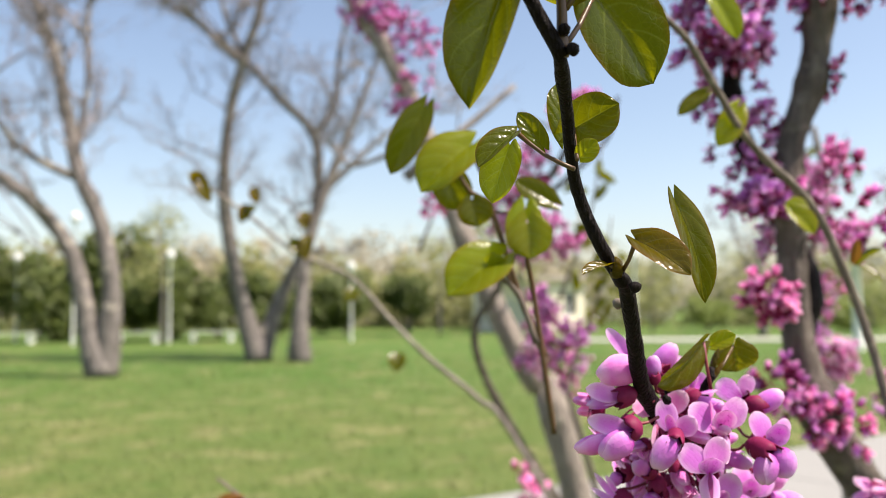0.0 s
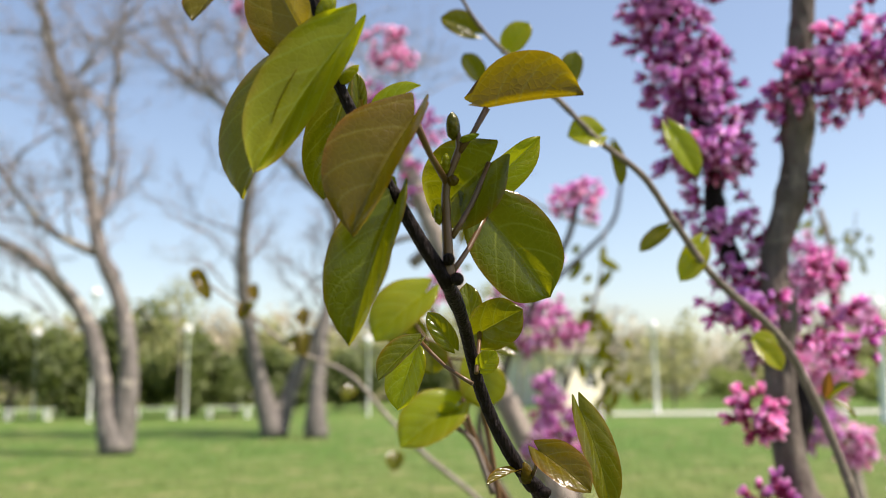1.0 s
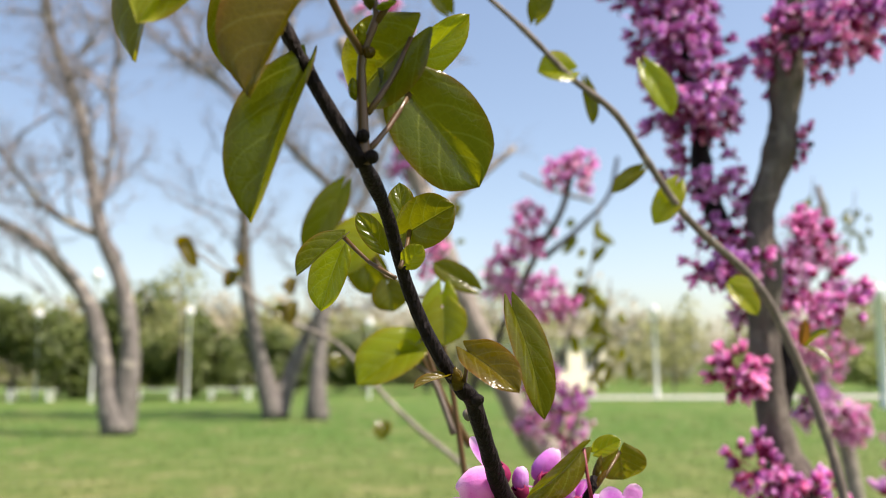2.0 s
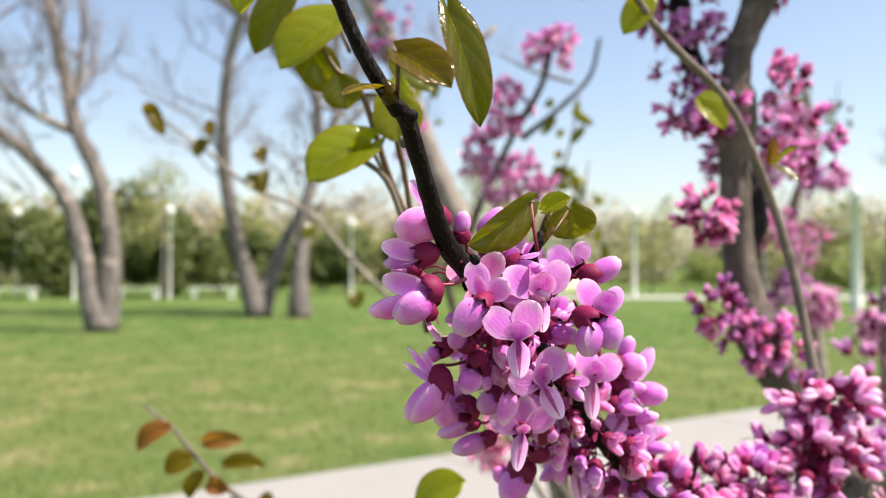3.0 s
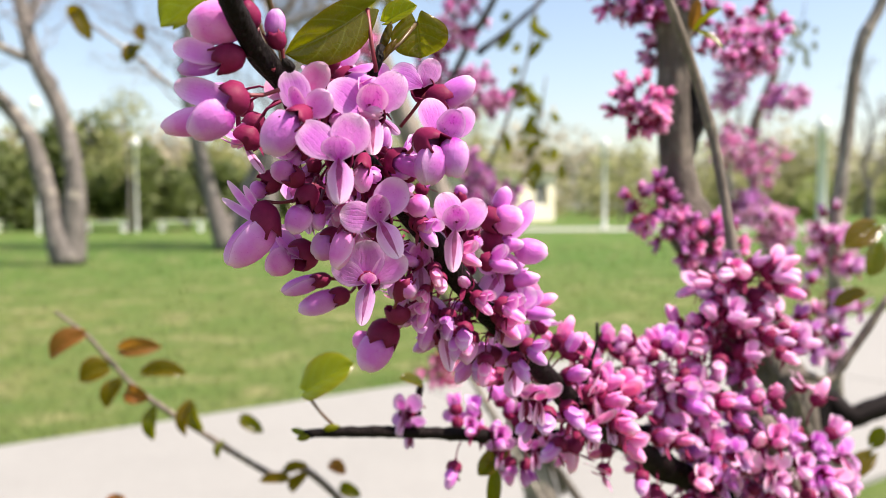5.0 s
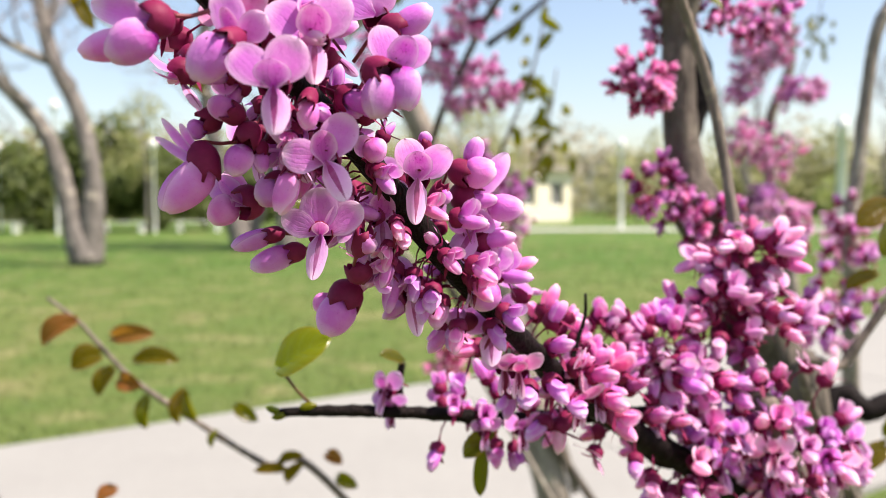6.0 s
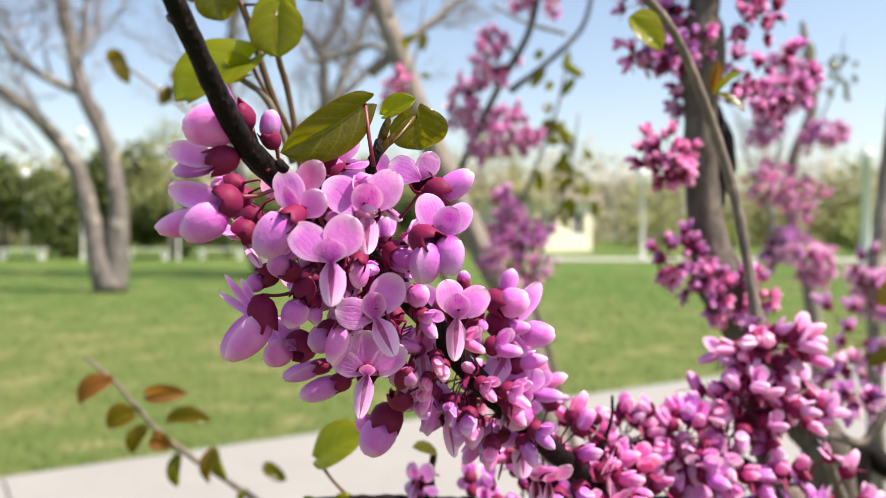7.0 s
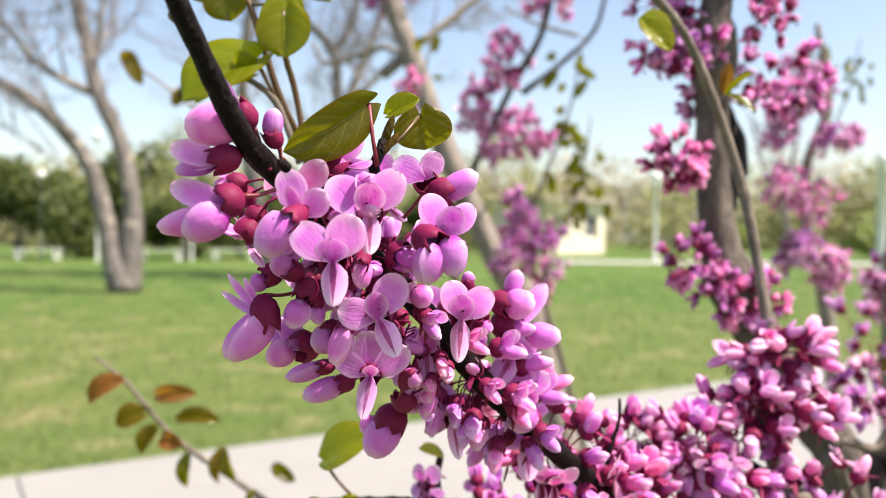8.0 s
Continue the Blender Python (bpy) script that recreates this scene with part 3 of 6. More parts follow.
# far pale track behind the lawn, past the lamp posts
M_TRACK = plain_material("far_track", (0.40, 0.39, 0.36), (0.5, 0.49, 0.45), 2.0, 0.9, 0.2, 0.004)
tagged(mesh_object("road", [(4, 36.5, 0.03), (60, 33, 0.03), (60, 36.5, 0.03), (4, 39, 0.03), (4, 36.5, -0.1), (60, 33, -0.1), (60, 36.5, -0.1), (4, 39, -0.1)],
                   [(0, 1, 2, 3), (4, 5, 1, 0), (5, 6, 2, 1), (6, 7, 3, 2), (7, 4, 0, 3)], M_TRACK, smooth=False), "pale park road beyond the lawn", "road", kind="structure")


# ---- grass ----
M_GRASS = crown_material("grass_blade", (0.07, 0.122, 0.024), (0.160, 0.200, 0.052), 0.3)


def grass_field():
    rng = np.random.RandomState(5)
    n = 26000
    y = 4.0 + 22.0 * rng.rand(n) ** 1.6
    x = (rng.rand(n) - 0.5) * 1.5 * y + 0.0
    d = (x - EDGE_POINT.x) * EDGE_OUT.x + (y - EDGE_POINT.y) * EDGE_OUT.y
    keep = d > 0.01
    x, y = x[keep], y[keep]
    n = len(x)
    h = 0.02 + 0.045 * rng.rand(n)
    a = rng.rand(n) * 6.283
    w = 0.004 + 0.0006 * y
    lean = 0.03 * rng.randn(n, 2)
    z = np.array([ground_height(p, q) for p, q in zip(x, y)])
    dx, dy = np.cos(a) * w, np.sin(a) * w
    v = np.empty((n, 3, 3))
    v[:, 0] = np.stack([x - dx, y - dy, z - 0.004], 1)
    v[:, 1] = np.stack([x + dx, y + dy, z - 0.004], 1)
    v[:, 2] = np.stack([x + lean[:, 0], y + lean[:, 1], z + h], 1)
    ob = mesh_object("grass", v.reshape(-1, 3).tolist(), np.arange(3 * n).reshape(n, 3).tolist(), M_GRASS, smooth=False)
    tagged(ob, "short green grass blades on the lawn", "grass", kind="stuff")


grass_field()


# ---- park trees ----
def twig_cloud(starts, rng, levels, length, radius):
    """Bare twigs: each start (place, direction) splits again and again; thin three-sided stems."""
    items = []

    def grow(p, d, ln, r, lv):
        q = p + d * ln * 0.5 + Vector((rng.gauss(0, 1), rng.gauss(0, 1), rng.gauss(0, 1))) * ln * 0.06
        e = p + d * ln + Vector((rng.gauss(0, 1), rng.gauss(0, 1), rng.gauss(0, 1))) * ln * 0.10
        items.append(tube_data([p, q, e], [r, r * 0.8, r * 0.55], step=ln * 0.6, sides=4 if lv > 1 else 3, rough=0.0))
        if lv == 0:
            return
        for _ in range(rng.choice((2, 3, 3))):
            nd = (d + Vector((rng.gauss(0, 0.5), rng.gauss(0, 0.5), rng.gauss(0.12, 0.4)))).normalized()
            grow(p.lerp(e, rng.uniform(0.45, 1.0)), nd, ln * rng.uniform(0.55, 0.8), r * 0.55, lv - 1)

    for p, d in starts:
        grow(Vector(p), Vector(d).normalized(), length * rng.uniform(0.7, 1.2), radius, levels)
    v, f, _ = join_data(items)
    return v, f


def park_tree(base, limbs, label, seed, levels=5, twig_len=1.4):
    """limbs: lists of points with the radius at start and end; the first ones are the trunk's stems."""
    rng = random.Random(seed)
    root = new("park_tree")
    root.location = base
    inv = Matrix.Translation(Vector(base)).inverted()
    starts = []
    for i, (pts, r0, r1) in enumerate(limbs):
        pts = [inv @ Vector(p) for p in pts]
        name = "trunk" if i == 0 else "limb"
        radii = np.linspace(r0, r1, 6).tolist()
        if pts[0].z < 0.3:
            radii[0] *= 1.35
        tube(name, pts, radii, M_BARK, root, step=0.22, sides=12, rough=0.12, knots=0.25, seed=seed + i)
        sp, par = spline(pts, 0.3)
        for k in range(2, len(sp)):
            if sp[k].z > 2.6 and rng.random() < 0.55:
                t = (sp[k] - sp[k - 1]).normalized()
                starts.append((sp[k], t * 0.5 + Vector((rng.gauss(0, 0.7), rng.gauss(0, 0.7), rng.gauss(0.35, 0.4)))))
        t = (sp[-1] - sp[-2]).normalized()
        starts += [(sp[-1], t + Vector((rng.gauss(0, 0.4), rng.gauss(0, 0.4), rng.gauss(0, 0.3)))) for _ in range(3)]
    v, f = twig_cloud(starts, rng, levels, twig_len, 0.045)
    tagged(mesh_object("twig_canopy", v, f, M_TWIGS_FAR, root), "fine bare grey twigs", kind="stuff")
    tagged(root, label, "tree")
    return root


park_tree((-7.62, 18.90, 0.00), [
    ([(-7.57, 18.90, -0.02), (-7.82, 18.90, 0.84), (-8.03, 18.90, 1.86), (-8.41, 18.90, 3.01), (-9.08, 18.70, 3.89), (-9.70, 18.40, 4.46), (-10.61, 18.00, 4.92)], 0.26, 0.10),
    ([(-7.56, 19.00, -0.03), (-7.45, 19.00, 0.96), (-7.42, 19.00, 2.11), (-7.73, 19.10, 3.48), (-8.29, 19.20, 4.61), (-8.64, 19.30, 6.07), (-9.05, 19.40, 7.65), (-9.75, 19.50, 9.28), (-10.34, 19.60, 11.12), (-11.17, 19.80, 13.25)], 0.24, 0.07),
    ([(-8.29, 19.20, 4.53), (-8.86, 19.00, 4.78), (-9.41, 18.80, 5.14), (-9.79, 18.50, 5.66), (-11.10, 18.20, 7.44)], 0.11, 0.05),
    ([(-8.44, 19.30, 5.24), (-8.32, 19.60, 6.70), (-8.51, 20.00, 8.56), (-8.55, 20.40, 10.54), (-8.60, 20.80, 12.97)], 0.08, 0.03),
], "bare grey park tree with a forked trunk on the lawn", 11)
park_tree((-5.34, 25.49, 0.00), [
    ([(-5.20, 24.50, -0.04), (-5.51, 24.50, 0.95), (-5.85, 24.50, 2.27), (-6.17, 24.50, 3.94), (-6.27, 24.50, 5.62), (-6.10, 24.40, 7.30), (-5.71, 24.30, 8.81), (-5.15, 24.10, 10.45), (-4.84, 24.00, 11.95)], 0.25, 0.09),
    ([(-5.16, 24.60, 0.02), (-4.90, 24.80, 1.10), (-4.45, 25.00, 2.28), (-3.89, 25.20, 3.48), (-3.62, 25.40, 5.06), (-3.79, 25.60, 6.86), (-4.73, 25.40, 7.89), (-5.74, 25.20, 8.99), (-7.27, 25.00, 10.25), (-8.60, 24.80, 11.24)], 0.22, 0.08),
    ([(-3.79, 25.60, 6.86), (-3.23, 26.00, 7.85), (-3.09, 26.30, 9.58), (-2.85, 26.60, 11.18)], 0.13, 0.05),
    ([(-3.58, 25.40, 4.98), (-2.67, 25.80, 5.92), (-1.64, 26.30, 7.00), (-0.19, 26.80, 8.03)], 0.13, 0.05),
    ([(-5.71, 24.30, 8.81), (-6.48, 24.00, 9.39), (-7.53, 23.60, 10.60)], 0.12, 0.06),
    ([(-5.68, 24.30, 8.98), (-6.36, 24.80, 10.36), (-6.83, 25.20, 12.12)], 0.10, 0.05),
], "bare grey park tree with two spreading stems", 23)
park_tree((-3.89, 23.72, 0.00), [
    ([(-3.93, 24.00, -0.08), (-3.94, 24.00, 0.79), (-3.90, 24.20, 1.92), (-3.75, 24.60, 3.60), (-3.10, 25.00, 5.69), (-2.29, 25.40, 7.88), (-1.43, 25.80, 10.52)], 0.27, 0.06),
], "bare grey park tree with a thick pale trunk", 37, levels=4)
park_tree((16.5, 42.0, 0.0), [
    ([(16.5, 42.0, -0.05), (16.6, 42.0, 1.6), (16.4, 42.1, 3.2), (16.9, 42.2, 5.0), (17.2, 42.4, 7.0)], 0.2, 0.05),
    ([(16.5, 42.0, 1.9), (15.8, 42.0, 3.4), (15.2, 42.0, 5.2)], 0.1, 0.04),
], "bare park tree far across the lawn", 41, levels=4, twig_len=1.1)
park_tree((26.0, 46.0, 0.0), [
    ([(26.0, 46.0, -0.05), (26.1, 46.0, 1.6), (25.8, 46.1, 3.2), (26.3, 46.2, 5.0), (26.0, 46.4, 7.0)], 0.2, 0.05),
    ([(26.0, 46.0, 1.9), (26.8, 46.0, 3.4), (27.6, 46.0, 5.2)], 0.1, 0.04),
], "bare park tree far across the lawn", 43, levels=4, twig_len=1.1)


# ---- hedges, bushes and distant woods ----
def leaf_cloud(rng, blobs, n, size):
    """Leaf clumps: n small bent leaves spread through ellipsoids (centre, radii)."""
    vs, fs = [], []
    vol = [r[0] * r[1] * r[2] for _, r in blobs]
    for _ in range(n):
        c, r = rng.choices(blobs, vol)[0]
        d = Vector((rng.gauss(0, 1), rng.gauss(0, 1), rng.gauss(0, 1))).normalized()
        k = rng.random() ** 0.4 * (1 + 0.25 * noise.noise(Vector(c) * 0.7 + d * 2.0))
        p = Vector((c[0] + d.x * r[0] * k, c[1] + d.y * r[1] * k, max(0.02, c[2] + d.z * r[2] * k)))
        a = Vector((rng.gauss(0, 1), rng.gauss(0, 1), rng.gauss(0, 1))).normalized()
        b = a.orthogonal().normalized()
        s = size * rng.uniform(0.6, 1.4)
        o = len(vs)
        vs += [p - a * s, p + b * s * 0.5, p + a * s, p - b * s * 0.5]
        fs += [(o, o + 1, o + 2), (o, o + 2, o + 3)]
    return vs, fs


M_HEDGE = crown_material("hedge_leaves", (0.036, 0.062, 0.010), (0.14, 0.175, 0.030), 0.25)
# olive and budding colours are paled to paint in the haze of distance
M_OLIVE = crown_material("spring_leaves", (0.18, 0.20, 0.06), (0.35, 0.34, 0.13), 0.35)
M_HAZE = crown_material("hazy_budding_twigs", (0.30, 0.26, 0.18), (0.45, 0.40, 0.28), 0.3)
M_LUSH = crown_material("bush_leaves", (0.10, 0.16, 0.02), (0.28, 0.33, 0.06), 0.35)


def bush(name, base, radius, height, mat, label, category, n=1400, size=0.16, seed=1):
    rng = random.Random(seed)
    root = new(name)
    root.location = base
    blobs = []
    for _ in range(9):
        a, h = rng.random() * 6.28, rng.uniform(0.25, 0.8)
        blobs.append(((math.cos(a) * radius * 0.55 * (1.1 - h * 0.5), math.sin(a) * radius * 0.55 * (1.1 - h * 0.5), height * h), (radius * rng.uniform(0.35, 0.6), radius * rng.uniform(0.35, 0.6), height * rng.uniform(0.2, 0.32))))
    v, f = leaf_cloud(rng, blobs, n, size)
    mesh_object("crown", v, f, mat, root, smooth=False)
    st = [tube_data([(0, 0, -0.1), (rng.gauss(0, 0.2) * radius, rng.gauss(0, 0.2) * radius, height * 0.4), (rng.gauss(0, 0.4) * radius, rng.gauss(0, 0.4) * radius, height * 0.8)],
                    [0.05, 0.035, 0.015], step=0.3, sides=5, rough=0.05) for _ in range(5)]
    v, f, _ = join_data(st)
    mesh_object("stem", v, f, M_BARK, root)
    tagged(root, label, category)
    return root


_r = random.Random(8)
HEDGE = "dense dark green evergreen shrub along the lawn"
for i, (x, y, rad, h) in enumerate(((-24.5, 40, 1.7, 2.9), (-21.8, 41, 1.8, 3.6), (-18.8, 40, 1.5, 3.2), (-15.6, 41, 1.9, 4.0), (-13.0, 40, 1.5, 3.0), (-10.6, 41, 1.6, 2.6), (-8.4, 42, 1.5, 2.4), (-28.0, 42, 2.0, 3.4), (-5.0, 46, 1.8, 3.0), (-1.5, 47, 1.6, 2.4))):
    tagged(bush("hedge_shrub", (x, y, 0), rad * 1.15, h * 1.35, M_HEDGE, HEDGE, "shrub", n=5200, size=0.17, seed=50 + i), group="evergreen shrubs along the lawn")
for i, (x, y, rad, h) in enumerate(((20.5, 40, 1.8, 2.6), (24.5, 39, 2.0, 3.2), (28.5, 41, 2.4, 3.0), (17.0, 52, 1.8, 2.2))):
    tagged(bush("green_bush", (x, y, 0), rad, h, M_LUSH, "light green spring bush beside the park road", "bush", n=1600, size=0.15, seed=80 + i), group="light green bushes")


def far_woods():
    rng = random.Random(77)
    for name, mat, label, y0, k, n in (("far_woods", M_OLIVE, "distant belt of trees in fresh olive leaf", 60, 1.1, 30000), ("far_thicket", M_HAZE, "distant belt of budding brownish trees", 74, 1.6, 36000)):
        blobs = []
        for _ in range(90):
            x = (-1 + 2 * rng.random()) * 62
            h = rng.uniform(3.2, 6.6) * k
            blobs.append(((x, y0 + 8 * rng.random(), h * 0.42), (rng.uniform(1.5, 3.4), 1.6, h * 0.58)))
        v, f = leaf_cloud(rng, blobs, n, 0.30)
        tagged(mesh_object(name, v, f, mat, smooth=False), label, "woods", kind="stuff")


far_woods()

# slender young trees, thinly leaved, between lawn and woods
for i, (x, y, h) in enumerate(((-11.8, 36, 6.2), (2.2, 44, 6.4), (3.6, 46, 7.0), (0.2, 45, 5.6), (5.6, 48, 6.0), (12.2, 47, 4.6))):
    rng = random.Random(300 + i)
    root = new("young_tree")
    root.location = (x, y, 0)
    tube("trunk", [(0, 0, -0.05), (0.05, 0, h * 0.4), (rng.gauss(0, 0.15), 0, h * 0.75), (rng.gauss(0, 0.3), 0, h)], [0.08, 0.06, 0.035, 0.012], M_BARK, root, step=0.4, sides=7)
    v, f = leaf_cloud(rng, [((rng.gauss(0, 0.5), rng.gauss(0, 0.5), h * rng.uniform(0.35, 0.95)), (0.7, 0.7, 0.8)) for _ in range(9)], 420, 0.12)
    mesh_object("crown", v, f, M_OLIVE, root, smooth=False)
    tagged(root, "slender young tree with thin fresh leaves", "tree", "young trees behind the lawn")


# ---- lamp posts, benches, buildings ----
M_WHITE = plain_material("white_paint", (0.72, 0.72, 0.70), (0.82, 0.82, 0.80), 12.0, 0.5, 0.1, 0.002)
M_GLOBE = Nodes("lamp_glass").set((0.85, 0.86, 0.88), 0.2).mat


def lathe(profile, sides=14):
    vs = [(r * math.cos(2 * math.pi * k / sides), r * math.sin(2 * math.pi * k / sides), z) for r, z in profile for k in range(sides)]
    fs = [(i * sides + k, i * sides + (k + 1) % sides, (i + 1) * sides + (k + 1) % sides, (i + 1) * sides + k) for i in range(len(profile) - 1) for k in range(sides)]
    return vs, fs


def lamp_post(place, height, width=0.14):
    root = new("street_lamp")
    root.location = place
    v, f = lathe([(width * 1.2, -0.05), (width * 1.2, 0.25), (width * 1.05, 0.32), (width, 0.5), (width * 0.85, height - 0.45), (width * 1.3, height - 0.42), (width * 1.3, height - 0.36)])
    mesh_object("post", v, f, M_WHITE, root)
    c = height - 0.18
    v, f = lathe([(0.2 * math.sin(a), c - 0.2 * math.cos(a)) for a in np.linspace(0.05, math.pi - 0.02, 10)])
    mesh_object("globe", v, f, M_GLOBE, root)
    v, f = lathe([(0.001, height + 0.07), (0.09, height + 0.05), (0.13, height - 0.02), (0.10, height - 0.03)])
    mesh_object("cap", v, f, M_WHITE, root)
    tagged(root, "white painted park lamp post with a globe", "lamp post", "lamp posts in the park")


for place, h in (((8.85, 37.0, 0), 4.0), ((14.4, 28.4, 0), 4.1), ((-15.4, 35.6, 0), 5.6), ((-20.1, 40.2, 0), 4.2), ((-11.9, 37.4, 0), 4.1), ((-3.9, 38.5, 0), 3.6)):
    lamp_post(place, h, 0.17 if place[0] > 12 else 0.09 if place[0] > 0 else 0.05)


def box_data(x0, x1, y0, y1, z0, z1):
    vs = [(x, y, z) for z in (z0, z1) for y in (y0, y1) for x in (x0, x1)]
    return vs, [(0, 2, 3, 1), (4, 5, 7, 6), (0, 1, 5, 4), (2, 6, 7, 3), (0, 4, 6, 2), (1, 3, 7, 5)]


def park_bench(place, turn):
    root = new("park_bench")
    root.matrix_basis = pose(*place, 0, 0, turn)
    for k in range(3):
        v, f = box_data(-1.1, 1.1, -0.24 + 0.17 * k, -0.10 + 0.17 * k, 0.42, 0.46)
        mesh_object("seat_slat", v, f, M_WHITE, root, smooth=False)
    for sx in (-0.85, 0.85):
        v, f = box_data(sx - 0.06, sx + 0.06, -0.22, 0.36, -0.03, 0.42)
        mesh_object("leg", v, f, M_WHITE, root, smooth=False)
    tagged(root, "low white backless slatted park bench on the lawn", "bench", "park benches")


for place, turn in (((-19.4, 38.4, 0), 4), ((-13.6, 38.2, 0), -3), ((-10.3, 38.6, 0), 2)):
    park_bench(place, turn)

M_PLASTER = plain_material("cream_plaster", (0.74, 0.68, 0.54), (0.84, 0.78, 0.64), 1.2, 0.9, 0.2, 0.01)
M_WALLS = plain_material("pale_wall", (0.52, 0.47, 0.40), (0.62, 0.57, 0.50), 0.8, 0.9, 0.2, 0.01)
M_ROOF = plain_material("roof", (0.30, 0.26, 0.22), (0.40, 0.35, 0.30), 3.0, 0.85, 0.3, 0.01)
M_PANE = Nodes("window_glass").set((0.05, 0.06, 0.07), 0.08).mat


def house(name, place, wide, deep, high, storeys, bays, label, turn=0.0, wall_mat=None):
    """Rendered house: wall with recessed windows, sills, a roof slab with an overhang."""
    root = new(name)
    root.matrix_basis = pose(*place, 0, 0, turn)
    wall_mat = wall_mat or M_PLASTER
    items = [box_data(-wide / 2, wide / 2, 0.3, deep, -0.1, high)]
    bw, sh = wide / bays, high / storeys
    for s in range(storeys):
        z0 = s * sh
        items.append(box_data(-wide / 2, wide / 2, 0, 0.298, z0 - (0.1 if s == 0 else 0), z0 + sh * 0.3))
        items.append(box_data(-wide / 2, wide / 2, 0, 0.298, z0 + sh * 0.8, z0 + sh))
        for b in range(bays + 1):
            x = -wide / 2 + b * bw
            items.append(box_data(max(-wide / 2, x - bw * 0.27), min(wide / 2, x + bw * 0.27), 0, 0.298, z0 + sh * 0.3, z0 + sh * 0.8))
    v, f, _ = join_data(items)
    mesh_object("wall", v, f, wall_mat, root, smooth=False)
    for s in range(storeys):
        for b in range(bays):
            x, z0 = -wide / 2 + (b + 0.5) * bw, s * sh
            w = bw * 0.46
            v, f, _ = join_data([box_data(x - w / 2, x + w / 2, 0.16, 0.20, z0 + sh * 0.3, z0 + sh * 0.34), box_data(x - w / 2, x + w / 2, 0.16, 0.20, z0 + sh * 0.76, z0 + sh * 0.8),
                                 box_data(x - 0.04, x + 0.04, 0.16, 0.20, z0 + sh * 0.34, z0 + sh * 0.76)])
            win = mesh_object("window", v, f, M_WHITE, root, smooth=False)
            v, f = box_data(x - w / 2, x + w / 2, 0.21, 0.23, z0 + sh * 0.3, z0 + sh * 0.8)
            mesh_object("pane", v, f, M_PANE, win, smooth=False)
    v, f = box_data(-wide / 2 - 0.4, wide / 2 + 0.4, -0.4, deep + 0.4, high, high + 0.35)
    mesh_object("roof", v, f, M_ROOF, root, smooth=False)
    tagged(root, label, "building")
    return root


house("house", (7.4, 51.0, 0), 4.4, 6, 3.1, 1, 2, "low cream plastered house behind the lawn", 30)
house("apartment_building", (-34.0, 105.0, 0), 15, 12, 7.6, 2, 6, "pale distant apartment block behind the trees", 6, M_WALLS)
house("apartment_building", (23.0, 110.0, 0), 17, 12, 6.8, 2, 6, "pale distant apartment block behind the trees", -5, M_WALLS)

# ---- the redbud in the foreground ----
redbud = new("redbud_tree")
redbud.location = (0.30, 0.55, 0.0)
tagged(redbud, "flowering redbud with pink blossom on bare dark branches and young leaves", "tree")
back_redbud = new("redbud_tree")
back_redbud.location = (0.45, 1.35, 0.0)
tagged(back_redbud, "flowering redbud with leaning pale trunks and pink blossom", "tree")
ROOTS.update((redbud, back_redbud))

# main branch, from its forked tip back to the trunk
MAIN = [(-0.0527, 0.0815, 1.5173), (-0.0500, 0.0925, 1.5115), (-0.0470, 0.1025, 1.5002), (-0.0428, 0.1055, 1.4907), (-0.0385, 0.1080, 1.4840), (-0.0364, 0.1110, 1.4817), (-0.0339, 0.1170, 1.4737), (-0.0311, 0.1245, 1.4651), (-0.0279, 0.1310, 1.4595),
        (-0.0194, 0.1430, 1.4510), (-0.0124, 0.1515, 1.4432), (-0.0035, 0.1615, 1.4327), (0.0080, 0.1750, 1.4171), (0.0174, 0.1870, 1.4065), (0.0290, 0.2020, 1.3935), (0.0416, 0.2220, 1.3797), (0.0638, 0.2450, 1.3618), (0.0977, 0.2750, 1.3369), (0.1611, 0.3400, 1.2806), (0.27, 0.46, 1.08)]
tube("branch", MAIN, [.0011, .0011, .0011, .0012, .0013, .0015, .0015, .0017, .0019, .0021, .0022, .0023, .0024, .0025, .0026, .0028, .0032, .0045, .006, .007], M_STEM, redbud, "dark purplish-brown flowering branch", step=.0012, sides=12, rough=.10, knots=.35, seed=2)
LEFT = [(-0.0523, 0.0810, 1.5164), (-0.0564, 0.0790, 1.5228), (-0.0602, 0.0770, 1.5295), (-0.0652, 0.0750, 1.5392), (-0.0692, 0.0730, 1.5479), (-0.0716, 0.0710, 1.5569), (-0.0726, 0.0690, 1.5632)]
tube("branch", LEFT, [.0012, .0011, .0010, .0009, .0008, .0007], M_STEM, redbud, step=.0015, sides=9, rough=.08, knots=.3, seed=4)
SHOOT = [(-0.0524, 0.0810, 1.5164), (-0.0524, 0.0805, 1.5221), (-0.0526, 0.0800, 1.5282), (-0.0524, 0.0795, 1.5322), (-0.0504, 0.0790, 1.5377), (-0.0509, 0.0785, 1.5409)]
tube("twig", SHOOT, [.0011, .0008, .0007, .0006, .0005, .0004], M_SHOOT, redbud, "green young shoot", step=.0015, sides=8, rough=.05, knots=.3, seed=5)


def bract(parent, base, tip, r, mat):
    v, f, uv = ovoid_data(base, tip, r, sides=7, rings=6)
    return mesh_object("leaf_bud", v, f, mat, parent, uvs=uv)


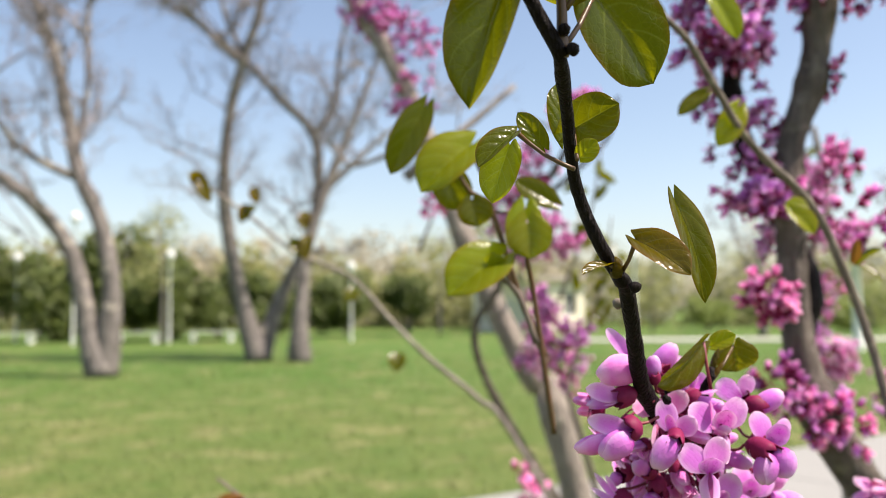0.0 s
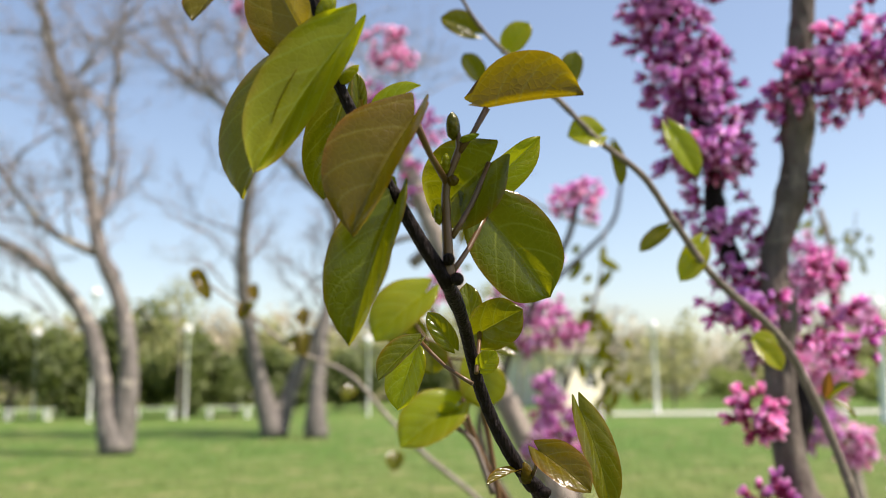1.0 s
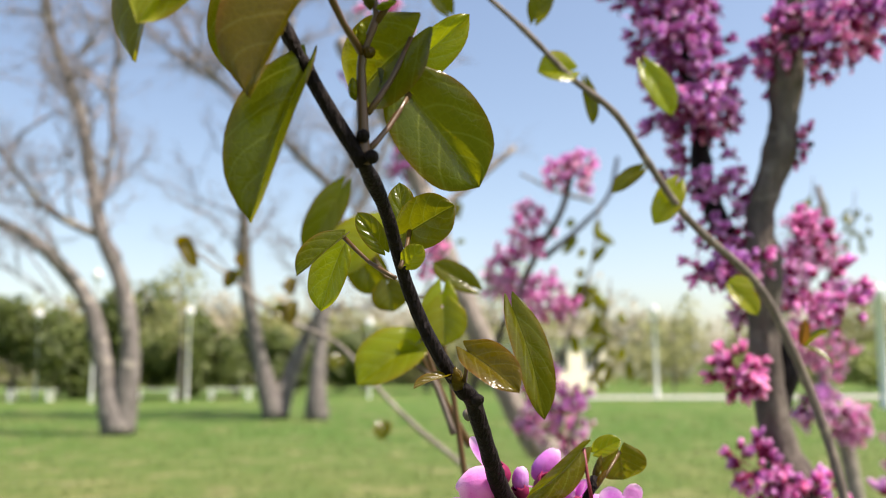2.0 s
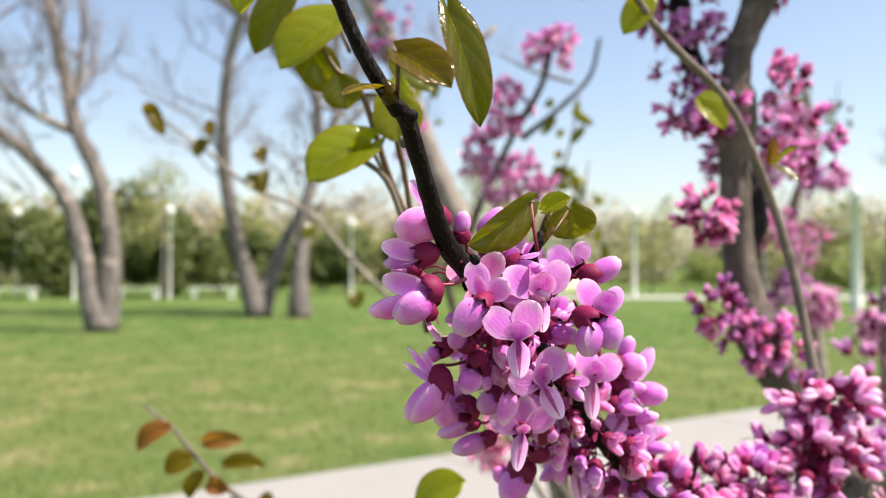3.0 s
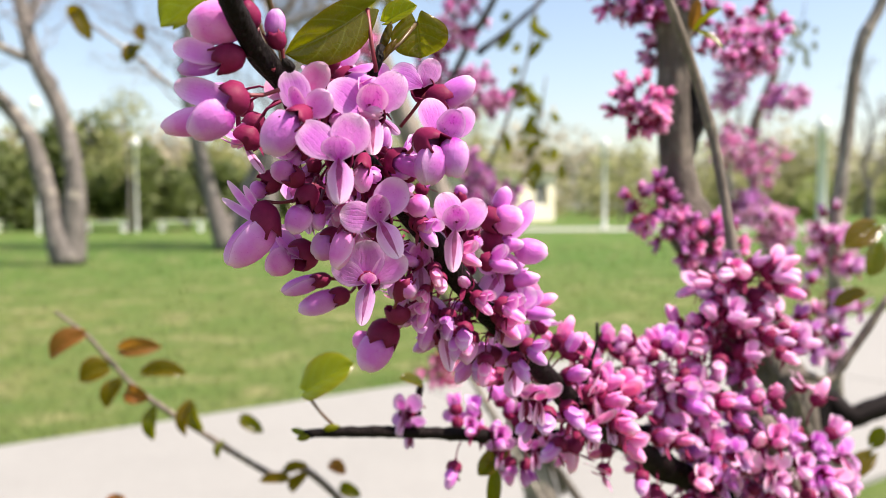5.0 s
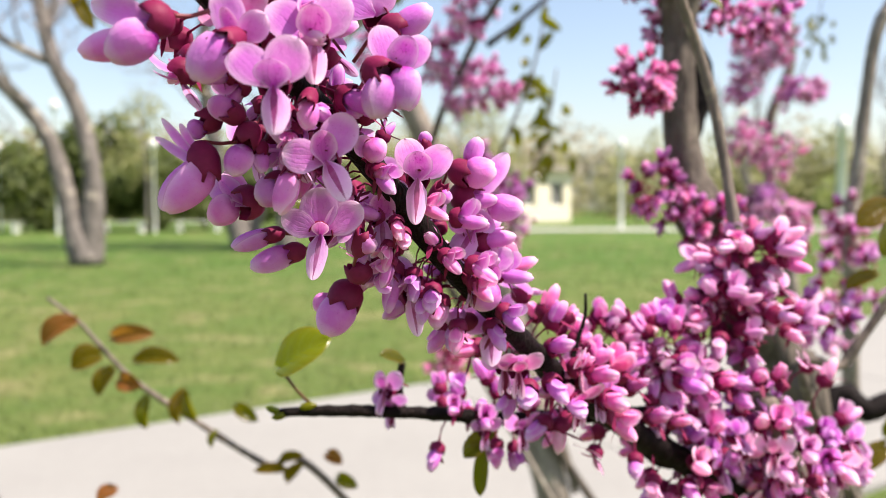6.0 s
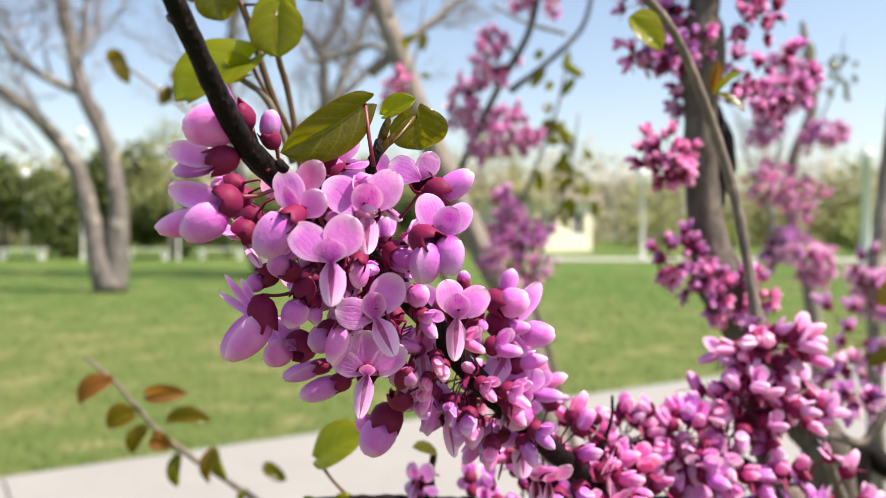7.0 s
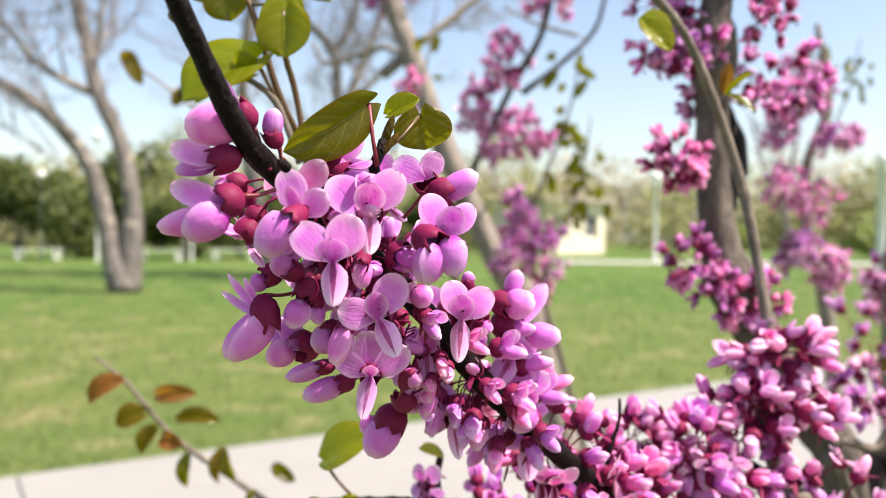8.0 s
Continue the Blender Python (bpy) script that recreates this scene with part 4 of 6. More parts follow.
bract(redbud, (-0.0513, 0.0790, 1.5388), (-0.0514, 0.0780, 1.5432), .0011, M_LEAF)
bract(redbud, (-0.0528, 0.0795, 1.5333), (-0.0524, 0.0780, 1.5365), .0008, M_LEAF_BRIGHT)
bract(redbud, (-0.0524, 0.0795, 1.5324), (-0.0505, 0.0790, 1.5326), .0009, M_LEAF_BRONZE)
bract(redbud, (-0.0536, 0.0805, 1.5257), (-0.0539, 0.0800, 1.5290), .0008, M_LEAF_BRIGHT)
bract(redbud, (-0.0504, 0.0780, 1.5385), (-0.0473, 0.0770, 1.5392), .0006, M_LEAF_BRIGHT)
bract(redbud, (-0.0530, 0.0800, 1.5201), (-0.0514, 0.0790, 1.5203), .0010, M_STEM)
bract(redbud, (-0.0517, 0.0800, 1.5167), (-0.0502, 0.0790, 1.5176), .0011, M_STEM)
bract(redbud, (-0.0684, 0.0730, 1.5461), (-0.0653, 0.0720, 1.5487), .0009, M_LEAF_BRIGHT)
bract(redbud, (-0.0712, 0.0710, 1.5551), (-0.0689, 0.0700, 1.5591), .0014, M_LEAF_BRIGHT)
bract(redbud, (-0.0388, 0.1080, 1.4833), (-0.0394, 0.1060, 1.4873), .0014, M_LEAF_BRONZE)
bract(redbud, (-0.0365, 0.1080, 1.4814), (-0.0346, 0.1070, 1.4823), .0011, M_STEM)
bract(redbud, (-0.0241, 0.1290, 1.4586), (-0.0254, 0.1270, 1.4602), .0009, M_STEM)
bract(redbud, (-0.0378, 0.1160, 1.4784), (-0.0361, 0.1150, 1.4795), .0011, M_TWIG)

# leaves of the tip: base, tip, facing, width
leaf(redbud, (-0.0730, 0.0720, 1.5506), (-0.0824, 0.0690, 1.5283), (-0.60, -0.70, 0.38), .0165, M_LEAF, 22, .10, .12, stalk_from=(-0.0697, 0.0730, 1.5488))
leaf(redbud, (-0.0650, 0.0640, 1.5515), (-0.0787, 0.0620, 1.5299), (-0.66, 0.66, 0.35), .0130, M_LEAF_BRIGHT, 33, .06, .10)
leaf(redbud, (-0.0570, 0.0705, 1.5398), (-0.0657, 0.0655, 1.5219), (-0.50, -0.86, 0.0), .0172, M_LEAF_BRONZE, 38, .08, .15, stalk_from=(-0.0524, 0.0795, 1.5322))
leaf(redbud, (-0.0598, 0.0765, 1.5291), (-0.0672, 0.0745, 1.5071), (-0.48, -0.87, 0.0), .0138, M_LEAF, 37, .06, .12, stalk_from=(-0.0530, 0.0815, 1.5185))
leaf(redbud, (-0.0683, 0.0800, 1.5472), (-0.0717, 0.0780, 1.5297), (-0.2, -0.9, 0.3), 0.0095, M_LEAF, 12, .08, .15, stalk_from=(-0.0685, 0.0740, 1.5474))
leaf(redbud, (-0.0724, 0.0740, 1.5515), (-0.0806, 0.0760, 1.5670), (-0.3, -0.9, 0.1), 0.0135, M_LEAF_BRONZE, 18, .10, .2, stalk_from=(-0.0707, 0.0720, 1.5520))
leaf(redbud, (-0.0660, 0.0780, 1.5428), (-0.0664, 0.0780, 1.5499), (0.4, -0.9, 0.1), 0.0029, M_LEAF, 30, .05, .05)
leaf(redbud, (-0.0635, 0.0770, 1.5429), (-0.0563, 0.0760, 1.5470), (-0.3, -0.7, 0.6), 0.0054, M_LEAF_BRIGHT, 25, .06, .1, stalk_from=(-0.0652, 0.0750, 1.5392))
leaf(redbud, (-0.0839, 0.0660, 1.5592), (-0.0875, 0.0620, 1.5517), (-0.3, -0.9, 0.3), 0.0072, M_LEAF_BRONZE, 25, .06, .1)
leaf(redbud, (-0.0460, 0.0780, 1.5437), (-0.0317, 0.0730, 1.5440), (0.10, 0.34, 0.94), .0156, M_LEAF_BRONZE, 59, .03, .22, stalk_from=(-0.0504, 0.0790, 1.5370))
leaf(redbud, (-0.0455, 0.0840, 1.5364), (-0.0549, 0.0880, 1.5285), (-0.1, -1.0, 0.25), 0.0153, M_LEAF, 12, .08, .25, stalk_from=(-0.0517, 0.0805, 1.5238))
leaf(redbud, (-0.0491, 0.0900, 1.5320), (-0.0365, 0.0880, 1.5418), (0.25, -0.75, -0.55), .0075, M_LEAF_BRIGHT, 26, .08, .15)
leaf(redbud, (-0.0461, 0.0870, 1.5288), (-0.0352, 0.0925, 1.5154), (0.25, -0.95, -0.1), .0150, M_LEAF, 12, .08, .30, stalk_from=(-0.0519, 0.0812, 1.5182))
leaf(redbud, (-0.0469, 0.1040, 1.5103), (-0.0393, 0.1010, 1.5142), (0.2, -0.95, 0.1), 0.0090, M_LEAF, 12, .05, .35, stalk_from=(-0.0479, 0.0950, 1.5031))
leaf(redbud, (-0.0481, 0.1080, 1.5095), (-0.0490, 0.1100, 1.5202), (0.0, -1, 0.1), 0.0054, M_LEAF, 15, .05, .2)
leaf(redbud, (-0.0576, 0.1000, 1.5088), (-0.0646, 0.0960, 1.5022), (-0.3, -0.7, 0.6), 0.0065, M_LEAF, 30, .06, .1, stalk_from=(-0.0486, 0.0940, 1.5013))
leaf(redbud, (-0.0471, 0.0970, 1.5036), (-0.0444, 0.0960, 1.5067), (0.2, -0.9, 0.3), 0.0040, M_LEAF_BRIGHT, 15, .05, .1)
leaf(redbud, (-0.0584, 0.1040, 1.5074), (-0.0618, 0.1030, 1.4968), (-0.3, -0.8, 0.1), 0.0077, M_LEAF_BRIGHT, 20, .05, .1)
leaf(redbud, (-0.0516, 0.1090, 1.5078), (-0.0564, 0.1090, 1.5146), (-0.2, -0.9, 0.3), 0.0045, M_LEAF, 20, .05, .1)
# leaves of the lower node
leaf(redbud, (-0.0373, 0.0990, 1.4898), (-0.0295, 0.0940, 1.4837), (0.25, -0.90, 0.35), .0080, M_LEAF_BRONZE, 24, .06, .15, stalk_from=(-0.0378, 0.1080, 1.4847))
leaf(redbud, (-0.0300, 0.1010, 1.4971), (-0.0247, 0.1000, 1.4791), (0.35, -0.92, 0.05), .0070, M_LEAF, 22, .10, .12)
leaf(redbud, (-0.0403, 0.1060, 1.4859), (-0.0462, 0.1020, 1.4841), (0, -0.3, 1), 0.0036, M_LEAF_BRONZE, 30, .05, .1, stalk_from=(-0.0388, 0.1080, 1.4838))

# leaves at the head of the blossom
leaf(redbud, (-0.0131, 0.1400, 1.4707), (-0.0253, 0.1320, 1.4616), (0.2, -0.80, -0.55), .0100, M_LEAF, 18, .08, .10, label="olive-green folded heart leaf", stalk_from=(-0.0116, 0.1400, 1.4602), stalk_mat=M_STALK)
leaf(redbud, (-0.0047, 0.1450, 1.4694), (-0.0039, 0.1460, 1.4635), (0.1, -1, 0.15), .0105, M_LEAF, 16, .05, .30, stalk_from=(-0.0107, 0.1410, 1.4627))
leaf(redbud, (-0.0101, 0.1440, 1.4693), (-0.0047, 0.1430, 1.4720), (0.1, -0.9, 0.5), .0050, M_LEAF_BRIGHT, 30, .05, .1)
bract(redbud, (-0.0108, 0.1420, 1.4642), (-0.0090, 0.1420, 1.4690), .0008, M_LEAF_BRONZE)
bract(redbud, (-0.0114, 0.1410, 1.4617), (-0.0081, 0.1420, 1.4661), .0007, M_LEAF_BRONZE)
tube("twig", [(-0.0115, 0.1460, 1.4572), (-0.0124, 0.1420, 1.4604), (-0.0111, 0.1410, 1.4629), (-0.0108, 0.1420, 1.4647)], [.0012, .0010, .0009, .0008], M_STEM, redbud, step=.0015, sides=8, knots=.3, rough=.1)
tube("twig", [(-0.0205, 0.1400, 1.4530), (-0.0208, 0.1385, 1.4570), (-0.0222, 0.1370, 1.4622)], [.0011, .0009, .0009], M_STEM, redbud, "snapped twig stub", step=.0012, sides=8, knots=.4, rough=.15)

# ---- twig behind the tip, with glossy light leaves ----
tube("twig", [(-0.0348, 0.2400, 1.4622), (-0.0444, 0.2250, 1.4815), (-0.0537, 0.2220, 1.5098), (-0.0605, 0.2200, 1.5152), (-0.0680, 0.2200, 1.5280)], [.0012, .0010, .0009, .0008, .0006], M_SHOOT, redbud, "brown twig", step=.003, sides=8, knots=.3)
tube("twig", [(-0.0342, 0.2250, 1.4382), (-0.0403, 0.2220, 1.4819), (-0.0429, 0.2180, 1.4945), (-0.0431, 0.2160, 1.5057)], [.0010, .0008, .0008, .0006], M_SHOOT, redbud, step=.003, sides=8, knots=.3)
tube("twig", [(-0.0397, 0.2220, 1.4670), (-0.0459, 0.2200, 1.4831), (-0.0528, 0.2180, 1.4887)], [.0010, .0009, .0007], M_TWIG, redbud, step=.003, sides=8, knots=.3)
leaf(redbud, (-0.0510, 0.2200, 1.4940), (-0.0681, 0.2120, 1.4827), (-0.15, -0.85, 0.45), .0190, M_LEAF_BRIGHT, 22, .10, .2, stalk_from=(-0.0444, 0.2250, 1.4815))
leaf(redbud, (-0.0603, 0.2180, 1.5297), (-0.0763, 0.2120, 1.5149), (-0.15, -0.85, 0.45), .0190, M_LEAF_BRIGHT, 20, .12, .2, stalk_from=(-0.0567, 0.2200, 1.5207))
leaf(redbud, (-0.0693, 0.2220, 1.5220), (-0.0625, 0.2240, 1.5101), (0, -1, 0.1), .0130, M_LEAF, 14, .08, .2)
leaf(redbud, (-0.0748, 0.2260, 1.5441), (-0.0864, 0.2260, 1.5221), (-0.1, -1, 0.1), .0120, M_LEAF, 16, .08, .15)
leaf(redbud, (-0.0336, 0.2220, 1.5117), (-0.0460, 0.2240, 1.5197), (0, -1, 0.2), .0085, M_LEAF, 16, .05, .2)
leaf(redbud, (-0.0429, 0.2200, 1.5097), (-0.0444, 0.2160, 1.4941), (-0.1, -1, 0.3), .0125, M_LEAF_BRIGHT, 16, .05, .25, stalk_from=(-0.0537, 0.2220, 1.5089))
leaf(redbud, (-0.0425, 0.2160, 1.5050), (-0.0421, 0.2140, 1.4934), (-0.1, -1, 0.2), .0150, M_LEAF_BRIGHT, 14, .06, .30)
leaf(redbud, (-0.0598, 0.2200, 1.5126), (-0.0577, 0.2200, 1.5041), (0, -1, 0.1), .0120, M_LEAF, 14, .06, .2)
leaf(redbud, (-0.0528, 0.2180, 1.4887), (-0.0656, 0.2140, 1.4822), (-0.2, -0.7, 0.6), .0110, M_LEAF_BRIGHT, 26, .08, .2)
leaf(redbud, (-0.0543, 0.2180, 1.4901), (-0.0494, 0.2160, 1.4927), (0.1, -1, 0.3), .0100, M_LEAF_BRIGHT, 30, .05, .2)

# ---- the main blossom, flower by flower ----
def fl(head, out, up=(0, 0, 1), size=1.0, kind="open", mat=None):
    flower_at(redbud, head, out, up, size, kind, mat)


_bloom_rng = random.Random(17)


def petal_part(name, data, mat, parent, label=""):
    v, f, uv = data
    return mesh_object(name, v, f, mat, parent, label, uvs=uv)


def cup_part(parent, mouth, base, radius, stalk):
    """Calyx and its thin curved stalk, as parts of a flower."""
    v, f = bell_data(base, mouth, radius, seed=_bloom_rng.random() * 40)
    mesh_object("calyx", v, f, M_CALYX, parent)
    mid = (base + stalk) / 2 + V(_bloom_rng.uniform(-0.4, 0.4), 0, -0.5)
    v, f = tube_data([base + (mouth - base) * 0.08, base * 0.75 + mid * 0.25 + V(0, 0, -0.1), mid, stalk], [0.50 * MM, 0.34 * MM, 0.30 * MM, 0.36 * MM], step=0.0009, sides=8, rough=0.06)
    mesh_object("stalk", v, f, M_STALK, parent)


def bloom(throat, hood, wings, keel, back, mat=None):
    """An open flower: hood, wings and keel given as (reach from the throat, width) in millimetres; back: the way to its stalk."""
    mat = mat or M_PETAL
    r = _bloom_rng
    o = Vector(throat)
    if hood:
        reach, width = hood
        data = broad_petal(o + V(0, 0.2, -0.3), o + V(*reach), width, r.uniform(-8, 8), 0.30, -0.10, 0.45, zone=2.0, seed=r.random() * 50)
    else:
        reach, width = wings[0]
        data = broad_petal(o, o + V(*reach), width, r.uniform(-14, 14), 0.12, 0.05, 0.52, seed=r.random() * 50)
        wings = wings[1:]
    ob = petal_part("flower", data, mat, redbud)
    for reach, width in wings:
        t = o + V(*reach)
        petal_part("wing_petal", broad_petal(o + V(0, 0.7, 0), t, width, r.uniform(-18, 18), 0.10, r.uniform(-0.03, 0.09), 0.52, seed=r.random() * 50), mat, ob)
    if keel:
        reach, width = keel
        tip = V(*reach)
        across = tip.cross(Vector((0, 1, 0))).normalized()
        petal_part("keel_petal", broad_petal(o + V(0, 0, 0.2), o + tip, width, r.uniform(-6, 6), -0.42, -0.04, 0.34, zone=4.0, seed=r.random() * 50, side=across), mat, ob)
    base = o + V(*back) * 0.8
    cup_part(ob, o + V(0, 0.5, -0.2), base, 2.3 * MM, base + V(back[0] * 0.5, 5.5, 1.5))


def closed(mouth, base, radius, stalk, keels, wings=(), mat=None):
    """A flower still folded: egg-shaped petals out of a crimson cup; reaches from the mouth in millimetres."""
    mat = mat or M_PETAL
    r = _bloom_rng
    o = Vector(mouth)
    ob = None
    for a, b, rad in keels:
        data = bud_pod(o + V(*a), o + V(*b), rad * MM * 0.96, r.uniform(0.2, 2.6), r.random() * 40)
        ob = petal_part("keel_petal" if ob else "flower", data, mat, ob or redbud)
    for reach, width in wings:
        petal_part("wing_petal", broad_petal(o + V(*reach) * -0.1, o + V(*reach), width, r.uniform(-14, 14), 0.35, 0.06, 0.5, seed=r.random() * 50), mat, ob)
    cup_part(ob, o - V(*base) * 0.45, o + V(*base), radius * MM, o + V(*stalk))


bloom((-0.0120, 0.1320, 1.4522), ((0.2, -2.2, 4.7), 5.2), [((-6.8, 0.6, 5.2), 6.2), ((4.6, 1.2, 6.7), 5.9)], ((0.1, -1.2, -6.4), 3.7), (0, 7, 2))
bloom((-0.0170, 0.1260, 1.4449), ((0.1, -2.2, 3.4), 5.3), [((-6.1, 0.2, 5.2), 5.6), ((3.4, 1.0, 6.8), 6.5)], ((0.2, -1.2, -6.8), 4.2), (0, 7, 2))
bloom((-0.0112, 0.1370, 1.4350), ((-0.2, -2.2, 4.5), 4.2), [((-6.6, 0.4, 1.5), 5.4), ((3.5, 1.2, 7.3), 6.1)], ((3.3, -2.2, -5.9), 4.1), (0, 7, 2))
bloom((-0.0137, 0.1500, 1.4234), ((0.2, -2.0, 2.1), 3.0), [((-0.5, 1.5, 7.9), 7.3), ((7.0, 0.8, 4.7), 5.5), ((-6.7, 2.0, 3.2), 4.7)], ((-1.3, -1.5, -7.6), 3.6), (0, 7, 2))
bloom((-0.0225, 0.1300, 1.4516), ((-1.9, -1.5, 4.6), 2.5), [((-2.7, 0.5, 7.4), 5.1), ((4.0, -0.6, 3.8), 4.6)], None, (0, 7, 2))
bloom((0.0027, 0.1580, 1.4327), ((0.1, -2.0, 4.9), 5.3), [((-2.4, 1.0, 7.3), 5.8), ((5.7, 1.2, 5.5), 6.0)], ((-0.5, -1.2, -8.0), 3.8), (0, 7, 2))
bloom((-0.0040, 0.1630, 1.4254), ((0.3, -2.0, 4.8), 5.1), [((4.0, 1.0, 7.1), 6.4), ((-5.3, 1.5, 4.3), 5.5)], ((0.3, -1.2, -7.2), 4.0), (0, 7, 2))
bloom((-0.0007, 0.1360, 1.4486), ((2.7, -2.0, 4.5), 4.8), [((-4.9, -1.2, -1.3), 3.7), ((-2.4, 2.0, 7.0), 5.1), ((5.2, 2.5, 5.0), 4.6)], None, (-2, 7, 1))
bloom((-0.0038, 0.1430, 1.4582), None, [((-5.5, 1.0, 2.8), 5.2), ((2.3, 0.5, 4.7), 4.2)], None, (1, 6, -1.5))
bloom((0.0137, 0.1760, 1.4229), ((1.3, -2.0, 3.1), 5.2), [((-5.0, -1.0, 2.3), 4.0), ((2.8, 2.0, 3.6), 7.1)], ((-4.3, -0.5, -7.1), 5.5), (-1, 7, 1))
bloom((0.0165, 0.1800, 1.4145), ((2.3, -1.5, 1.0), 5.6), [((-1.9, 1.0, 5.2), 8.0), ((5.5, 1.5, 3.9), 4.9)], None, (0, 7, 1))
bloom((0.0183, 0.1900, 1.4001), ((0.2, -1.5, 2.5), 5.1), [((-7.1, 0.5, 5.0), 6.7), ((3.0, 1.0, 5.5), 6.2)], ((0.1, -1.0, -7.5), 5.1), (2, 7, 1))
bloom((0.0013, 0.1720, 1.4106), ((1.0, -1.0, 1.9), 2.8), [((-3.2, 1.0, 7.3), 5.3), ((3.1, -1.0, 0.7), 3.0)], ((1.1, -0.6, -8.3), 3.7), (0, 7, 2))
bloom((-0.0188, 0.1460, 1.4609), None, [((2.6, 1.5, 6.3), 5.5), ((4.9, 2.5, -1.2), 3.9), ((3.6, 3.0, 1.2), 3.3)], None, (-2, 6, -1))
closed((-0.0235, 0.1270, 1.4512), (1.4, 4.0, 1.5), 1.9, (3.6, 8.0, 3.4), [((0.3, 0.0, 0.7), (-4.8, -0.3, -5.3), 2.9)])
closed((-0.0022, 0.1340, 1.4476), (-2.9, 4.0, 1.3), 2.5, (-4.4, 9.0, -1.1), [((0.6, -0.6, -0.2), (-1.8, -0.9, -6.5), 3.0), ((2.8, -0.3, 1.1), (3.9, -0.6, -5.4), 2.7)])
closed((-0.0141, 0.1390, 1.4442), (0.3, 4.0, 2.3), 1.5, (0.6, 8.0, 4.2), [((-0.0, 0.0, 0.5), (0.0, -0.3, -4.4), 1.9)])
closed((-0.0001, 0.1430, 1.4561), (-3.1, 0.5, 1.0), 2.3, (-7.5, 5.0, -4.3), [((-0.8, 0.0, -0.6), (5.4, -0.3, 3.1), 2.3)])
closed((-0.0314, 0.1280, 1.4674), (1.7, 2.0, -1.9), 2.2, (3.2, 3.0, -8.4), [((1.0, -1.5, -1.4), (-8.0, -1.8, -2.5), 3.3)], [((-5.0, 1.5, 6.5), 2.9)])
closed((-0.0342, 0.1270, 1.4600), (3.1, 0.5, 1.2), 2.3, (7.2, 2.5, -1.1), [((-0.6, 0.5, -0.4), (-7.1, 0.2, -1.5), 1.5)], [((-7.4, -0.6, 1.9), 3.9), ((-6.2, 0.6, 0.0), 3.4)])
closed((-0.0331, 0.1260, 1.4539), (2.5, 1.0, 0.9), 2.7, (6.9, 3.0, 1.9), [((0.6, -0.8, -1.5), (-6.3, -1.1, -4.9), 3.1), ((-1.7, 1.5, -2.5), (-10.9, 1.2, -3.9), 2.3)], [((-8.3, -0.2, 2.1), 4.2)])
closed((-0.0270, 0.1300, 1.4642), (1.0, 1.0, -1.8), 1.6, (1.6, 2.0, -3.8), [((-0.2, 0.0, -0.5), (0.6, -0.3, 4.1), 1.8)])
closed((-0.0204, 0.1430, 1.4627), (-1.8, 2.0, -2.9), 2.6, (-5.8, 3.0, -5.7), [((-2.4, 3.0, 0.9), (3.1, 2.7, 7.0), 2.5)])
closed((-0.0308, 0.1420, 1.4343), (-0.8, 0.0, 4.3), 2.6, (6.0, 4.0, 4.6), [((1.2, -0.3, 0.7), (-6.8, -0.6, -6.4), 3.5)], [((-7.2, -1.0, 4.8), 1.6), ((-6.4, 0.0, 7.8), 1.6), ((-3.8, 0.6, 7.0), 1.5)])
closed((-0.0119, 0.1720, 1.4098), (1.1, 1.0, 3.7), 3.5, (0.9, 4.0, 6.0), [((1.2, -0.4, 0.5), (-4.4, -0.7, -6.7), 3.6), ((-2.8, 2.0, 0.7), (-4.9, 1.7, -3.3), 2.8)])
closed((-0.0260, 0.1400, 1.4428), (1.6, 1.5, -1.2), 1.9, (3.1, 4.0, -3.3), [((0.5, 0.0, -0.4), (-3.4, -0.3, 1.7), 1.9)])
closed((-0.0305, 0.1430, 1.4417), (2.2, 1.0, 0.9), 2.1, (5.6, 4.0, 0.6), [((-0.6, 0.5, -0.2), (-2.9, 0.2, -2.4), 1.6)])
closed((-0.0238, 0.1410, 1.4388), (1.0, 1.0, 2.6), 2.1, (1.4, 4.0, 3.8), [((-0.2, 0.0, -1.0), (-2.4, -0.3, -5.9), 2.4)])
closed((-0.0221, 0.1420, 1.4368), (0.4, 1.0, 1.9), 1.3, (0.8, 4.0, 3.6), [((0.2, 0.0, 0.0), (0.3, -0.3, -3.4), 1.4)])
closed((-0.0201, 0.1450, 1.4316), (1.7, 1.5, 1.3), 2.3, (2.3, 5.0, 2.4), [((1.0, 0.0, -0.2), (-3.4, -0.3, -2.1), 2.6)])
closed((-0.0168, 0.1400, 1.4332), (0.5, 2.0, 1.7), 1.7, (0.9, 5.0, 2.9), [((0.2, 0.0, 0.8), (-1.8, -0.3, -6.4), 2.2)])
closed((-0.0256, 0.1480, 1.4287), (2.1, 1.5, 1.3), 3.0, (3.9, 4.0, 2.0), [((-1.7, 1.0, 0.4), (-6.5, 0.7, -2.7), 2.7)], [((-6.4, 3.0, 3.6), 5.0), ((-4.3, 3.5, 5.1), 4.4)])
closed((-0.0243, 0.1620, 1.4228), (2.6, 1.0, 0.4), 1.6, (5.1, 3.0, 0.7), [((0.6, 0.0, 0.2), (-7.1, -0.3, -2.0), 2.0)])
closed((-0.0206, 0.1630, 1.4194), (2.4, 1.0, 0.9), 2.0, (3.5, 3.0, 1.7), [((0.8, 0.0, 0.4), (-7.6, -0.3, -2.7), 2.3)])
closed((-0.0072, 0.1600, 1.4222), (-1.5, 1.0, -3.5), 1.9, (-2.1, 4.0, -5.2), [((-1.4, 0.0, -0.4), (2.5, -0.3, -1.5), 2.1)])
